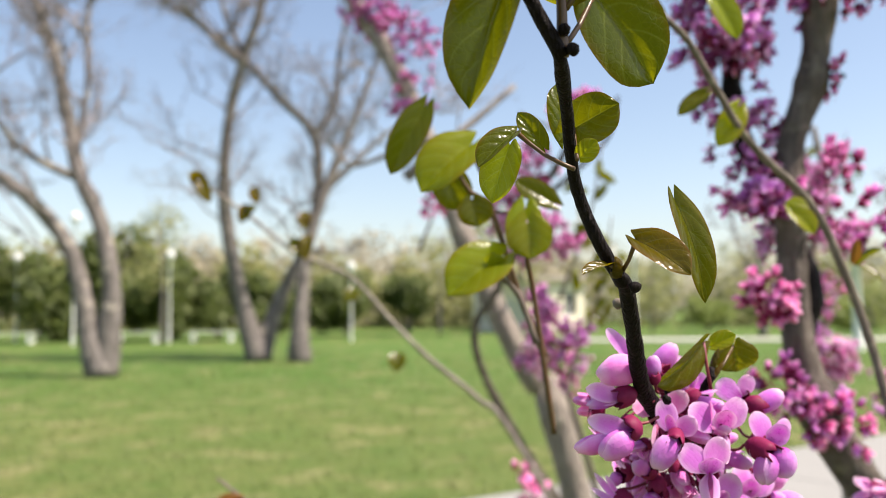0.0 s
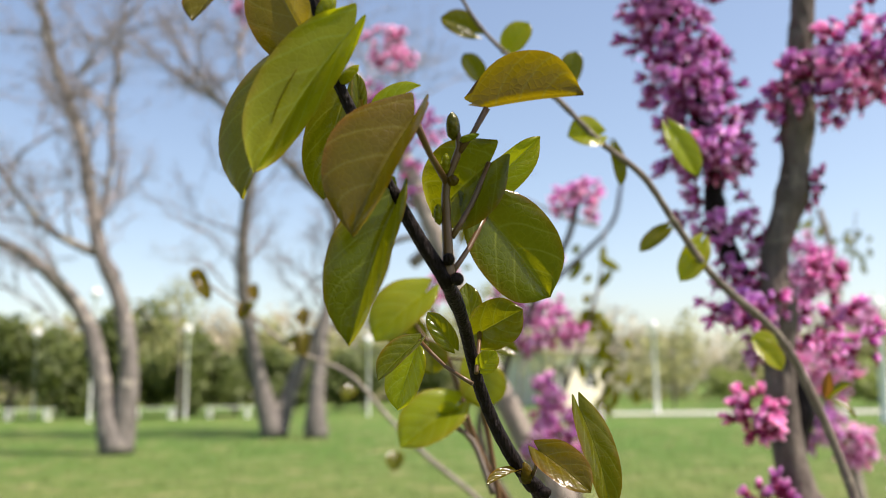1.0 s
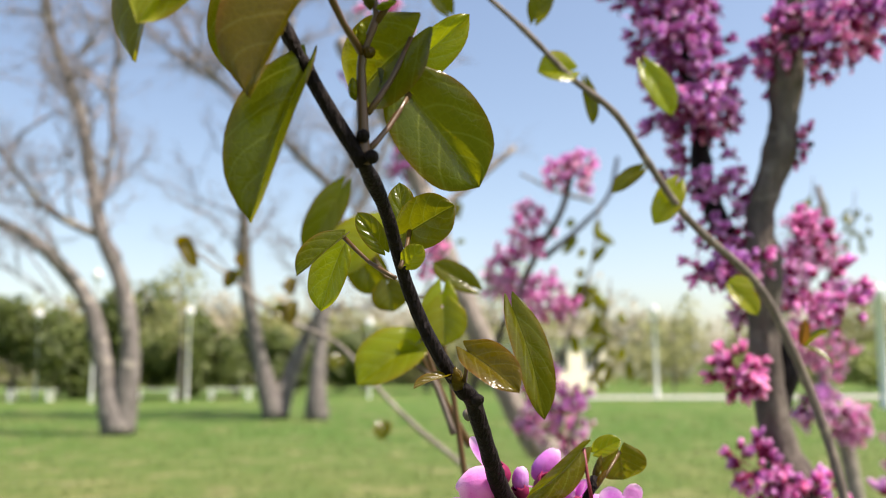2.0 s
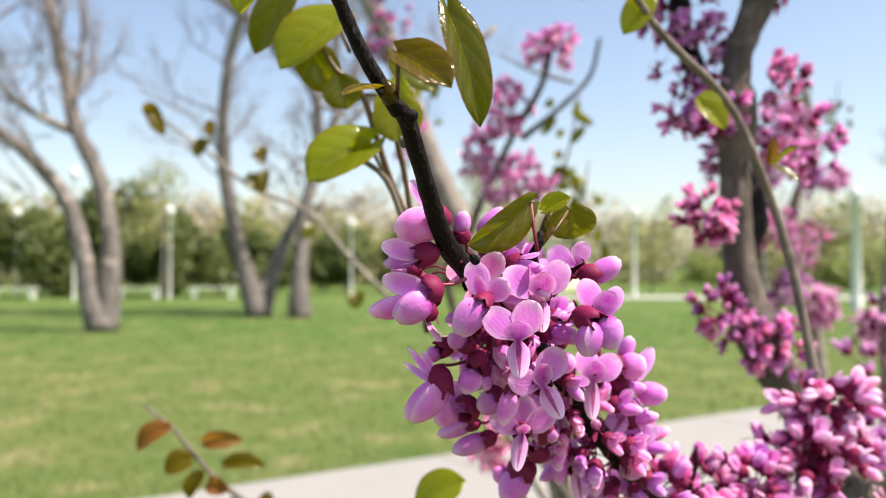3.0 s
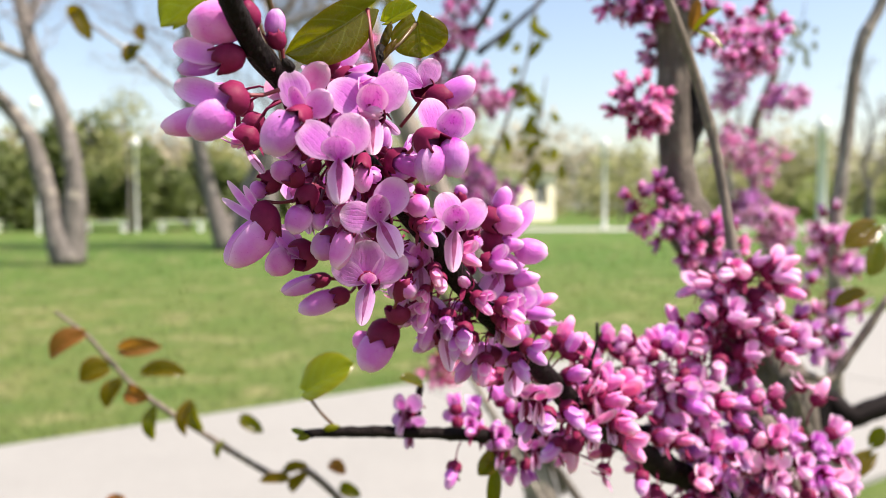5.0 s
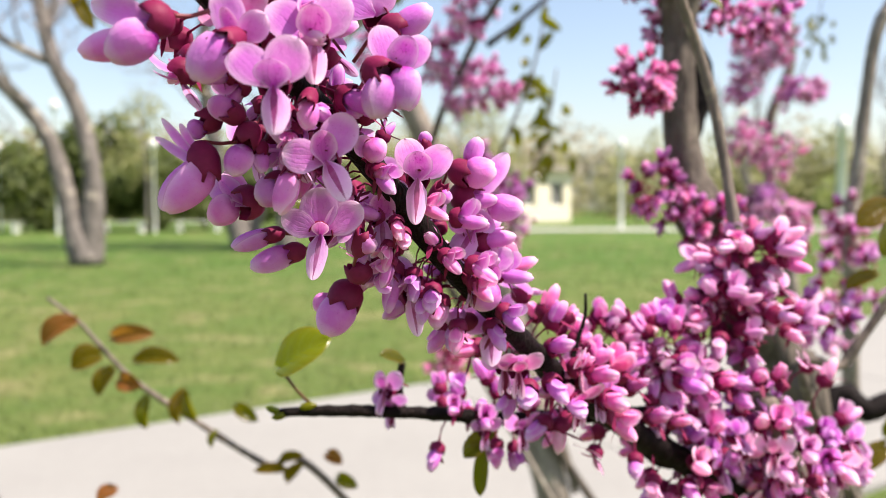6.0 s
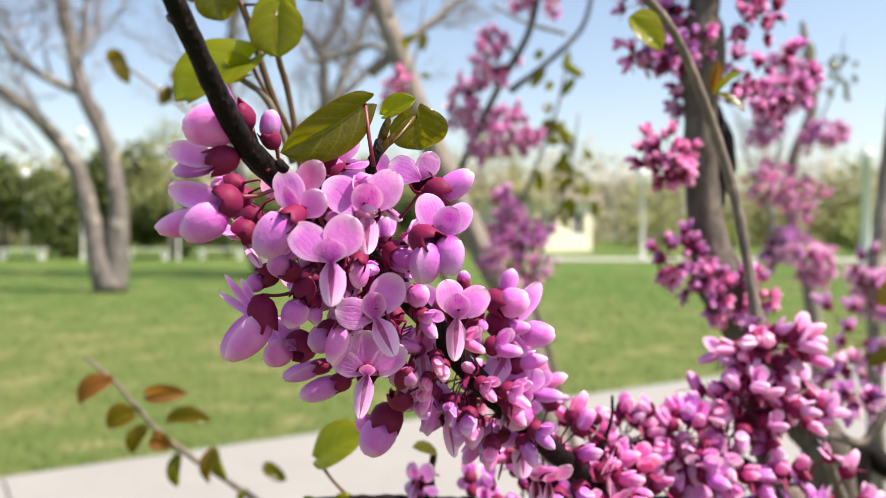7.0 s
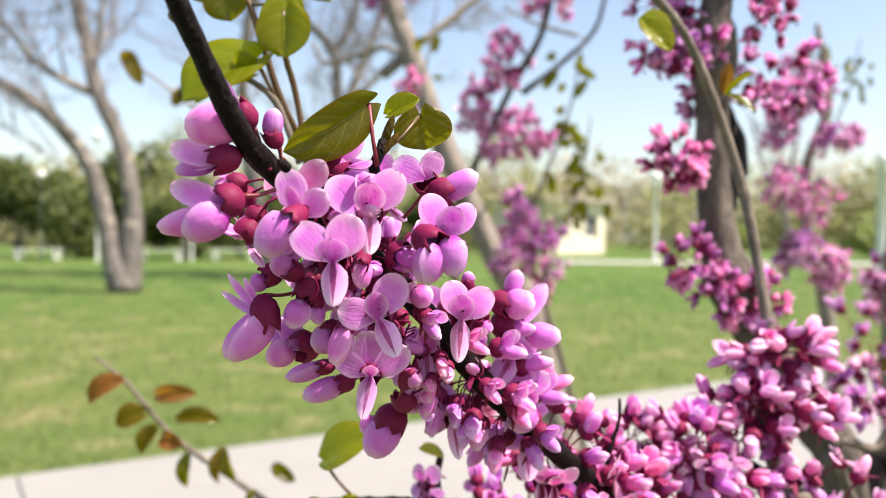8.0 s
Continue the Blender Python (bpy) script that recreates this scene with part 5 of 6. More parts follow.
closed((-0.0086, 0.1660, 1.4161), (0.8, 0.0, -2.8), 2.7, (2.1, 4.0, -0.2), [((-0.6, 0.0, 1.7), (2.3, -0.3, 2.4), 2.0)])
closed((0.0120, 0.1740, 1.4341), (-3.1, 2.0, 1.6), 2.8, (-5.1, 6.0, -3.0), [((-0.6, -0.6, 0.1), (6.1, -0.9, 0.4), 3.2), ((0.9, 1.0, 1.7), (2.7, 0.7, 7.3), 1.9)])
closed((0.0128, 0.1760, 1.4291), (-3.5, 2.0, 1.6), 3.2, (-5.8, 6.0, -2.0), [((-0.6, -0.8, -0.5), (5.8, -1.1, -0.1), 1.5), ((3.6, 0.5, -1.2), (11.0, 0.2, -2.3), 2.9)], [((8.0, 2.0, 9.2), 5.0)])
closed((0.0067, 0.1720, 1.4307), (-1.7, 2.0, -2.6), 1.7, (-1.0, 6.0, -5.5), [((-0.0, -0.5, -0.2), (2.1, -0.8, -2.2), 1.6)])
closed((0.0137, 0.1800, 1.4097), (2.6, 2.0, 2.0), 2.4, (4.7, 5.0, -1.7), [((4.8, -0.5, 2.2), (-0.0, -0.8, -2.9), 3.3)])
closed((0.0118, 0.1890, 1.4025), (3.6, 2.0, 0.2), 2.2, (8.8, 5.0, -1.2), [((1.3, -0.4, 0.5), (-3.7, -0.7, 1.3), 2.3)])
closed((0.0040, 0.1630, 1.4394), (0.8, 1.0, -2.3), 1.2, (1.4, 3.0, -4.7), [((0.0, 0.0, -0.2), (0.2, -0.3, 2.2), 1.3)])
closed((-0.0047, 0.1520, 1.4380), (-1.1, 1.0, 1.5), 1.4, (-2.2, 3.0, 2.4), [((-0.5, 0.0, 1.5), (1.0, -0.3, -2.5), 2.3)], [((-3.4, 0.0, 0.5), 3.9)])

rng = random.Random(21)
CORE = [(-0.0264, 0.1370, 1.4567), (-0.0197, 0.1450, 1.4503), (-0.0126, 0.1540, 1.4415), (-0.0046, 0.1640, 1.4316), (0.0051, 0.1760, 1.4183), (0.0157, 0.1900, 1.4062)]
for q, d in along(CORE, 60, rng, .004):
    flower(redbud, q + Vector((0, .004, 0)), d + Vector((-.15, 0.2, -.2)), (0, 0, 1), rng.uniform(.72, .92), rng.choice(("open", "half", "bud", "bud")), rng.choice((M_PETAL, M_PETAL, M_PETAL_PINK)))
# crimson small buds and half-open flowers close about the stem
for q, d in along(CORE[1:], 64, rng, .003):
    d.y *= 0.55
    flower(redbud, q + Vector((0, -.001, 0)), d + Vector((-.05, -.12, -.1)), (0, 0, 1), rng.uniform(.50, .70), rng.choice(("half", "bud", "bud")), rng.choice((M_PETAL, M_PETAL, M_PETAL_PINK)))

# ---- lower blossom along the same branch and the cross twigs ----
LOW = [(0.0237, 0.2050, 1.3960), (0.0402, 0.2220, 1.3812), (0.0617, 0.2430, 1.3648), (0.0941, 0.2700, 1.3405)]
for q, d in along(LOW, 40, rng, .004):
    flower(redbud, q, d + Vector((0, -.25, .15)), (0, 0, 1), rng.uniform(.82, 1.04), rng.choice(("open", "half", "bud", "bud")), rng.choice((M_PETAL, M_PETAL_PINK)))
SPUR = [(0.0402, 0.2220, 1.3797), (0.0379, 0.2220, 1.3930), (0.0416, 0.2220, 1.3989)]
for q, d in along(SPUR, 14, rng, .003):
    flower(redbud, q, d + Vector((.2, -.3, .35)), (0, 0, 1), rng.uniform(.62, .8), rng.choice(("half", "bud", "bud")), M_PETAL_PINK)
tube("twig", [(0.0402, 0.2220, 1.3797), (0.0434, 0.2240, 1.3912), (0.0458, 0.2250, 1.3984), (0.0459, 0.2250, 1.4044)], [.0010, .0007, .0005, .0004], M_STEM, redbud, step=.002, sides=7)
SIDE = [(0.1324, 0.2850, 1.3271), (0.1123, 0.2800, 1.3636), (0.1029, 0.2760, 1.3870), (0.1048, 0.2720, 1.4058), (0.1027, 0.2720, 1.4202), (0.1048, 0.2750, 1.4319), (0.0972, 0.2780, 1.4600), (0.0859, 0.2760, 1.4916), (0.0726, 0.2720, 1.5165), (0.0459, 0.2620, 1.5391), (0.0299, 0.2520, 1.5575), (0.0172, 0.2450, 1.5738), (0.0012, 0.2400, 1.5855), (-0.0148, 0.2360, 1.6011), (-0.0386, 0.2300, 1.6220), (-0.0502, 0.2250, 1.6387)]
tube("branch", [(0.29, 0.48, 1.02)] + SIDE[:5] + SIDE[6:], [.006, .0040, .0026, .0021, .0019, .0018, .0017, .0016, .0015, .0014, .0013, .0012, .0010, .0009, .0007, .0006], M_TWIG, redbud, "slender grey-brown branch", step=.003, sides=9, knots=.4, rough=.1, seed=8)
def whorl(centre, n, mats, sizes, kinds):
    """Flowers on thin stalks standing out all round from one knot of the branch."""
    for k in range(n):
        a = 2.4 * k + rng.uniform(-0.5, 0.5)
        d = Vector((1.15 * math.cos(a), rng.gauss(-0.45, 0.5), 0.75 * math.sin(a)))
        q = Vector(centre) + Vector((rng.gauss(0, 1), rng.gauss(0, 1), rng.gauss(0, 1.3))) * 0.0022
        flower(redbud, q, d, (0, 0, 1), rng.uniform(*sizes), rng.choice(kinds), rng.choice(mats))


# upper whorls get paler petals in place of sunlight from the right
whorl((0.1028, 0.2680, 1.4093), 24, (M_PETAL_PALE, M_PETAL_PALE, M_PETAL_PINK), (0.85, 1.05), ("half", "bud", "bud"))
whorl((0.0964, 0.2660, 1.3918), 24, (M_PETAL_PALE, M_PETAL_PALE, M_PETAL_PINK), (0.85, 1.05), ("half", "bud", "bud"))
whorl((0.1123, 0.2720, 1.3921), 16, (M_PETAL_PALE, M_PETAL_PALE, M_PETAL_PINK), (0.8, 1.0), ("half", "bud", "open"))
whorl((0.0746, 0.2520, 1.3822), 20, (M_PETAL_PALE, M_PETAL, M_PETAL_PINK), (0.8, 1.0), ("half", "bud", "open"))
whorl((0.0587, 0.2560, 1.3862), 18, (M_PETAL_PALE, M_PETAL_PALE, M_PETAL_PINK), (0.8, 1.0), ("half", "bud", "bud"))
whorl((0.0891, 0.2620, 1.3699), 20, (M_PETAL_PINK, M_PETAL), (0.75, 0.95), ("half", "bud", "bud"))
whorl((0.0948, 0.2700, 1.3497), 18, (M_PETAL, M_PETAL_PINK), (0.75, 0.95), ("open", "half", "bud"))
# dark petals mixed in here paint the shade low in the cluster
whorl((0.1161, 0.2820, 1.3545), 22, (M_PETAL, M_PETAL, M_PETAL_DARK), (0.85, 1.05), ("open", "half", "open"))
whorl((0.1246, 0.2900, 1.3343), 24, (M_PETAL, M_PETAL, M_PETAL_DARK), (0.85, 1.05), ("open", "half", "open"))
whorl((0.1486, 0.3050, 1.3385), 18, (M_PETAL_PALE, M_PETAL), (0.9, 1.1), ("open", "half"))
whorl((0.1768, 0.3600, 1.3782), 9, (M_PETAL, M_PETAL_DARK), (0.8, 0.95), ("open", "half", "bud"))
BOTTOM = [(0.0789, 0.2620, 1.3469), (0.1012, 0.2650, 1.3493), (0.1214, 0.2620, 1.3518), (0.1311, 0.2600, 1.3505)]
tube("twig", [(0.0646, 0.2480, 1.3601)] + BOTTOM, [.002, .0018, .0016, .0012], M_STEM, redbud, step=.003, sides=8, knots=.3)
for q, d in along(BOTTOM, 14, rng, .008):
    # pale petals here stand in for sunlit ones
    flower(redbud, q, d + Vector((.1, -.35, .15)), (0, 0, 1), rng.uniform(.82, 1.04), rng.choice(("open", "open", "half", "bud")), rng.choice((M_PETAL, M_PETAL_PALE, M_PETAL_PALE)))
CROSS = [(0.0734, 0.2620, 1.3621), (0.0461, 0.2560, 1.3640), (0.0287, 0.2530, 1.3638), (0.0085, 0.2500, 1.3664), (-0.0144, 0.2470, 1.3683), (-0.0297, 0.2460, 1.3687), (-0.0386, 0.2460, 1.3682)]
tube("twig", CROSS, [.0028, .0022, .0021, .0019, .0017, .0015, .0013], M_STEM, redbud, "thin dark cross twig with a leafy bud at its end", step=.002, sides=9, knots=.5, rough=.15, seed=9)
for a, b in (((-0.0370, 0.2460, 1.3681), (-0.0416, 0.2450, 1.3701)), ((-0.0360, 0.2450, 1.3679), (-0.0398, 0.2440, 1.3674)), ((-0.0320, 0.2450, 1.3700), (-0.0271, 0.2450, 1.3709))):
    bract(redbud, a, b, .0011, M_LEAF_BRIGHT)
for q, d in along([(0.0391, 0.2550, 1.3635), (0.0202, 0.2520, 1.3654), (0.0052, 0.2500, 1.3661)], 22, rng, .003):
    flower(redbud, q, d + Vector((0, 0, .5)), (0, 0, 1), rng.uniform(.7, .9), rng.choice(("open", "half", "bud")), M_PETAL)
TAIL = [(-0.0023, 0.2500, 1.3662), (-0.0039, 0.2500, 1.3737), (-0.0026, 0.2500, 1.3821)]
tube("twig", TAIL, [.0012, .0011, .0009], M_STEM, redbud, step=.002, sides=8, knots=.4)
fl((-0.0078, 0.2460, 1.3747), (-0.6, -0.8, 0.1), (0, 0, 1), .95)
fl((-0.0063, 0.2480, 1.3693), (-0.3, -0.9, -0.3), (0, 0, 1), .9)
leaf(redbud, (-0.0026, 0.2500, 1.3821), (-0.0090, 0.2460, 1.3849), (0, -0.6, 0.8), .0055, M_LEAF, 20, .05, .1)
leaf(redbud, (-0.0371, 0.2440, 1.3818), (-0.0227, 0.2400, 1.3909), (-0.15, -0.66, 0.73), .0150, M_LEAF_BRIGHT, 14, .10, .06, label="glossy yellow-green heart leaf", stalk_from=(-0.0285, 0.2460, 1.3703))
leaf(redbud, (0.0239, 0.2560, 1.3591), (0.0151, 0.2520, 1.3527), (-0.2, -0.8, 0.4), .0075, M_LEAF, 25, .05, .15)
leaf(redbud, (0.0213, 0.2560, 1.3531), (0.0201, 0.2560, 1.3392), (-0.3, -0.9, 0.1), .0050, M_LEAF, 20, .05, .1)
# leaves on the slender branch
leaf(redbud, (0.0417, 0.2620, 1.5520), (0.0324, 0.2580, 1.5371), (0.1, -1, 0.2), .0110, M_LEAF_BRIGHT, 20, .06, .2)
leaf(redbud, (0.0278, 0.2560, 1.5564), (0.0169, 0.2540, 1.5478), (-0.2, -0.9, 0.3), .0070, M_LEAF, 20, .06, .2)
leaf(redbud, (0.0306, 0.2550, 1.5938), (0.0391, 0.2520, 1.5752), (0.1, -1, 0.2), .0115, M_LEAF_BRIGHT, 18, .06, .2)
leaf(redbud, (0.0601, 0.2620, 1.5139), (0.0672, 0.2580, 1.5045), (0.1, -0.9, 0.4), .0100, M_LEAF_BRIGHT, 22, .06, .2)
leaf(redbud, (0.0017, 0.2420, 1.5882), (-0.0100, 0.2380, 1.5871), (0, -1, 0.3), .0140, M_LEAF_BRIGHT, 20, .08, .2)
leaf(redbud, (-0.0104, 0.2380, 1.6059), (-0.0062, 0.2360, 1.6177), (0, -1, 0.1), .0090, M_LEAF, 20, .08, .2)
leaf(redbud, (-0.0305, 0.2340, 1.6173), (-0.0234, 0.2320, 1.6269), (0, -1, 0.4), .0110, M_LEAF_BRIGHT, 20, .08, .2)
leaf(redbud, (-0.0425, 0.2320, 1.6230), (-0.0544, 0.2300, 1.6286), (0, -1, 0.2), .0110, M_LEAF, 20, .08, .2)
leaf(redbud, (-0.0407, 0.2340, 1.6070), (-0.0466, 0.2320, 1.6157), (0, -1, 0.1), .0080, M_LEAF, 20, .08, .2)
leaf(redbud, (0.0070, 0.2440, 1.5845), (0.0094, 0.2440, 1.5699), (0.3, -1, 0.1), .0060, M_LEAF, 20, .08, .2)
leaf(redbud, (0.0886, 0.2700, 1.4934), (0.0946, 0.2640, 1.4995), (0.2, -0.5, 0.9), .0080, M_LEAF, 30, .06, .1)
leaf(redbud, (0.0890, 0.2700, 1.4928), (0.0960, 0.2660, 1.4868), (0.3, -0.6, 0.8), .0055, M_LEAF, 25, .06, .1)
leaf(redbud, (0.0878, 0.2720, 1.4946), (0.0889, 0.2700, 1.5037), (-0.2, -0.9, 0.1), .0045, M_LEAF_RED, 25, .06, .1)
leaf(redbud, (0.0683, 0.2680, 1.5119), (0.0589, 0.2640, 1.5163), (-0.1, -0.9, 0.5), .0110, M_LEAF_BRIGHT, 22, .06, .2)

# ---- the stout stems behind ----
TRUNK = [(0.30, 0.55, -0.05), (0.29, 0.52, 0.5), (0.25, 0.47, 1.0), (0.2032, 0.4300, 1.3069), (0.1895, 0.4300, 1.3453), (0.1597, 0.4300, 1.3924), (0.1434, 0.4300, 1.4217), (0.1358, 0.4300, 1.4509), (0.1326, 0.4300, 1.4945), (0.1337, 0.4300, 1.5378), (0.1349, 0.4300, 1.5724), (0.1414, 0.4300, 1.6078), (0.1459, 0.4300, 1.6469), (0.1493, 0.4300, 1.6165), (0.1623, 0.4300, 1.7203), (0.1698, 0.4300, 1.7717)]
tube("trunk", TRUNK[:11] + TRUNK[13:], [.03, .026, .017, .0118, .0105, .0098, .0093, .0088, .0084, .0080, .0077, .0074, .007, .0065], M_TRUNK, redbud, "grey-brown scarred bark", step=.006, sides=14, rough=.16, knots=.6, seed=12)
LIMB = [(0.1456, 0.4400, 1.4854), (0.1389, 0.4450, 1.5155), (0.1269, 0.4500, 1.5500), (0.1114, 0.4550, 1.5924), (0.1207, 0.4550, 1.5831), (0.1099, 0.4550, 1.6292), (0.1020, 0.4550, 1.6729), (0.0902, 0.4550, 1.7141), (0.0834, 0.4550, 1.7563)]
tube("limb", [(0.1345, 0.4320, 1.4480)] + LIMB[:4] + LIMB[5:], [.006, .0075, .0070, .0066, .006, .0056, .0052, .0048, .0044], M_STEM, redbud, "dark limb crowded with purple blossom", step=.005, sides=10, rough=.12, knots=.4, seed=14)


def mass(points, n, mats, parent, spread=.008, sizes=(.75, 1.0), kinds=("open", "half", "bud"), lift=(0, -.2, .05), seed=1, label="", dense=1.7):
    """Blossom crowded along a stem, one mesh for each petal colour."""
    r = random.Random(seed)
    n = int(n * dense)
    sets = [[] for _ in mats]
    for q, d in along(points, n, r, spread):
        sets[r.randrange(len(mats))].append((q, d + Vector(lift), r.uniform(*sizes), r.choice(kinds)))
    for m, s in zip(mats, sets):
        if s:
            flower_mass("blossom", s, m, parent, label)


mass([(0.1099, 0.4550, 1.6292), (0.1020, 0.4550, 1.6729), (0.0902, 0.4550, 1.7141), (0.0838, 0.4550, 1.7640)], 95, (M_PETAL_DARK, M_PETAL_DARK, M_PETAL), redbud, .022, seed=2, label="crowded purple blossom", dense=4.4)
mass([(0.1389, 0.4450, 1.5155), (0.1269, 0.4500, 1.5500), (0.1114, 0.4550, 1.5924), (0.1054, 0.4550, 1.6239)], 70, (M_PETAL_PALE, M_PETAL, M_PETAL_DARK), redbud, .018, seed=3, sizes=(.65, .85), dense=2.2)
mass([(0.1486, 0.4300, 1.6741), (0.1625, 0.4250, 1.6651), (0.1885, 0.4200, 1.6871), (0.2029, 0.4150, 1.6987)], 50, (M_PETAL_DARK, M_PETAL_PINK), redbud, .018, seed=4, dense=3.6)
mass([(0.1071, 0.4000, 1.4860), (0.1006, 0.3900, 1.4772)], 16, (M_PETAL_PINK,), redbud, .006, seed=5, kinds=("half", "bud"), sizes=(.62, .8), dense=2.0)
mass([(0.1115, 0.4150, 1.4354), (0.1228, 0.4200, 1.4338), (0.1332, 0.4300, 1.4217)], 26, (M_PETAL_PINK, M_PETAL_DARK), redbud, .006, seed=6, kinds=("half", "bud"), sizes=(.62, .8), dense=2.0)
mass([(0.1330, 0.4200, 1.4166), (0.1472, 0.4200, 1.4166), (0.1616, 0.4200, 1.4109)], 34, (M_PETAL_PINK, M_PETAL), redbud, .010, seed=7, kinds=("half", "bud"), sizes=(.62, .8), dense=2.0)
mass([(0.1150, 0.4200, 1.5330), (0.1178, 0.4200, 1.5442)], 14, (M_PETAL_PINK, M_PETAL_DARK), redbud, .006, seed=8, kinds=("half", "bud"), sizes=(.62, .8), dense=2.0)
mass([(0.1006, 0.4300, 1.6274), (0.1137, 0.4300, 1.6404)], 24, (M_PETAL, M_PETAL_PINK), redbud, .012, seed=9, sizes=(.72, .95), dense=1.3)
mass([(0.1065, 0.4300, 1.5501), (0.1187, 0.4300, 1.5373), (0.1317, 0.4300, 1.5500)], 30, (M_PETAL, M_PETAL_PINK), redbud, .010, seed=10, sizes=(.72, .95), dense=1.3)
mass([(0.1525, 0.4300, 1.5595), (0.1651, 0.4200, 1.5513)], 18, (M_PETAL_PINK,), redbud, .006, seed=11, kinds=("half", "bud"), sizes=(.62, .8), dense=2.0)
mass([(0.1574, 0.4400, 1.5355), (0.1733, 0.4400, 1.5322), (0.1852, 0.4400, 1.5096)], 30, (M_PETAL, M_PETAL_PINK), redbud, .012, seed=12, sizes=(.72, .95), dense=1.3)
mass([(0.1075, 0.4000, 1.4811), (0.1027, 0.4000, 1.4753)], 14, (M_PETAL_PINK,), redbud, .006, seed=13, kinds=("half", "bud"), sizes=(.62, .8), dense=2.0)
tube("twig", [(0.1414, 0.4300, 1.6078), (0.1534, 0.4280, 1.6104), (0.1648, 0.4250, 1.6101)], [.003, .002, .0015], M_STEM, redbud, step=.004, sides=7, knots=.5)
mass([(0.1598, 0.4280, 1.6104), (0.1664, 0.4250, 1.6101)], 6, (M_PETAL_PINK,), redbud, .003, seed=14, kinds=("bud",), sizes=(.62, .8), dense=2.0)
mass(LOW, 14, (M_PETAL_PALE, M_PETAL_PINK), redbud, .009, seed=15, sizes=(.78, .98), dense=1.0)
mass(BOTTOM, 16, (M_PETAL_PALE, M_PETAL_PINK), redbud, .014, seed=17, sizes=(.78, .98), dense=1.0)
mass([(0.0727, 0.2600, 1.3793), (0.0882, 0.2650, 1.3853), (0.0990, 0.2700, 1.3771)], 12, (M_PETAL_PINK, M_PETAL_PALE), redbud, .008, seed=18, sizes=(.78, .98), dense=1.0, kinds=("bud", "half"))
mass([(0.0780, 0.2600, 1.3688), (0.1028, 0.2700, 1.3661), (0.1233, 0.2750, 1.3647)], 14, (M_PETAL_PINK, M_PETAL_PALE), redbud, .012, seed=19, sizes=(.78, .98), dense=1.0)
tube("twig", [(0.1123, 0.2800, 1.3636), (0.0943, 0.2720, 1.3749), (0.0733, 0.2620, 1.3789)], [.002, .0016, .0012], M_STEM, redbud, step=.003, sides=8, knots=.3)
# right-hand twig with leaves, and the thick dark limb low down
tube("twig", [(0.33, 0.47, 1.1), (0.1709, 0.3600, 1.3386), (0.1837, 0.3600, 1.3568), (0.1965, 0.3600, 1.3750), (0.2092, 0.3600, 1.3945)], [.004, .0022, .0020, .0018, .0014], M_TWIG, redbud, step=.004, sides=8, knots=.4)
tube("limb", [(0.28, 0.5, 0.95), (0.3004, 0.6000, 1.2627), (0.3265, 0.6000, 1.2731), (0.3571, 0.6000, 1.2836), (0.4322, 0.6000, 1.2978)], [.012, .0085, .0085, .008, .007], M_STEM, redbud, step=.006, sides=9, knots=.3)
leaf(redbud, (0.2009, 0.3600, 1.4252), (0.1856, 0.3550, 1.4171), (-0.2, -0.9, 0.4), .0130, M_LEAF_BRONZE, 22, .06, .2)
leaf(redbud, (0.2029, 0.3600, 1.4168), (0.1968, 0.3550, 1.4039), (0, -1, 0.1), .0110, M_LEAF, 22, .06, .2)
leaf(redbud, (0.1973, 0.3600, 1.3963), (0.1840, 0.3600, 1.3898), (-0.1, -0.6, 0.8), .0085, M_LEAF_BRONZE, 26, .06, .1)
leaf(redbud, (0.2255, 0.4000, 1.3088), (0.2097, 0.3950, 1.2990), (0, -0.8, 0.6), .0110, M_LEAF_BRONZE, 22, .06, .2)
leaf(redbud, (0.2268, 0.4000, 1.3147), (0.2319, 0.4000, 1.3234), (0, -0.8, 0.6), .0090, M_LEAF, 22, .06, .2)

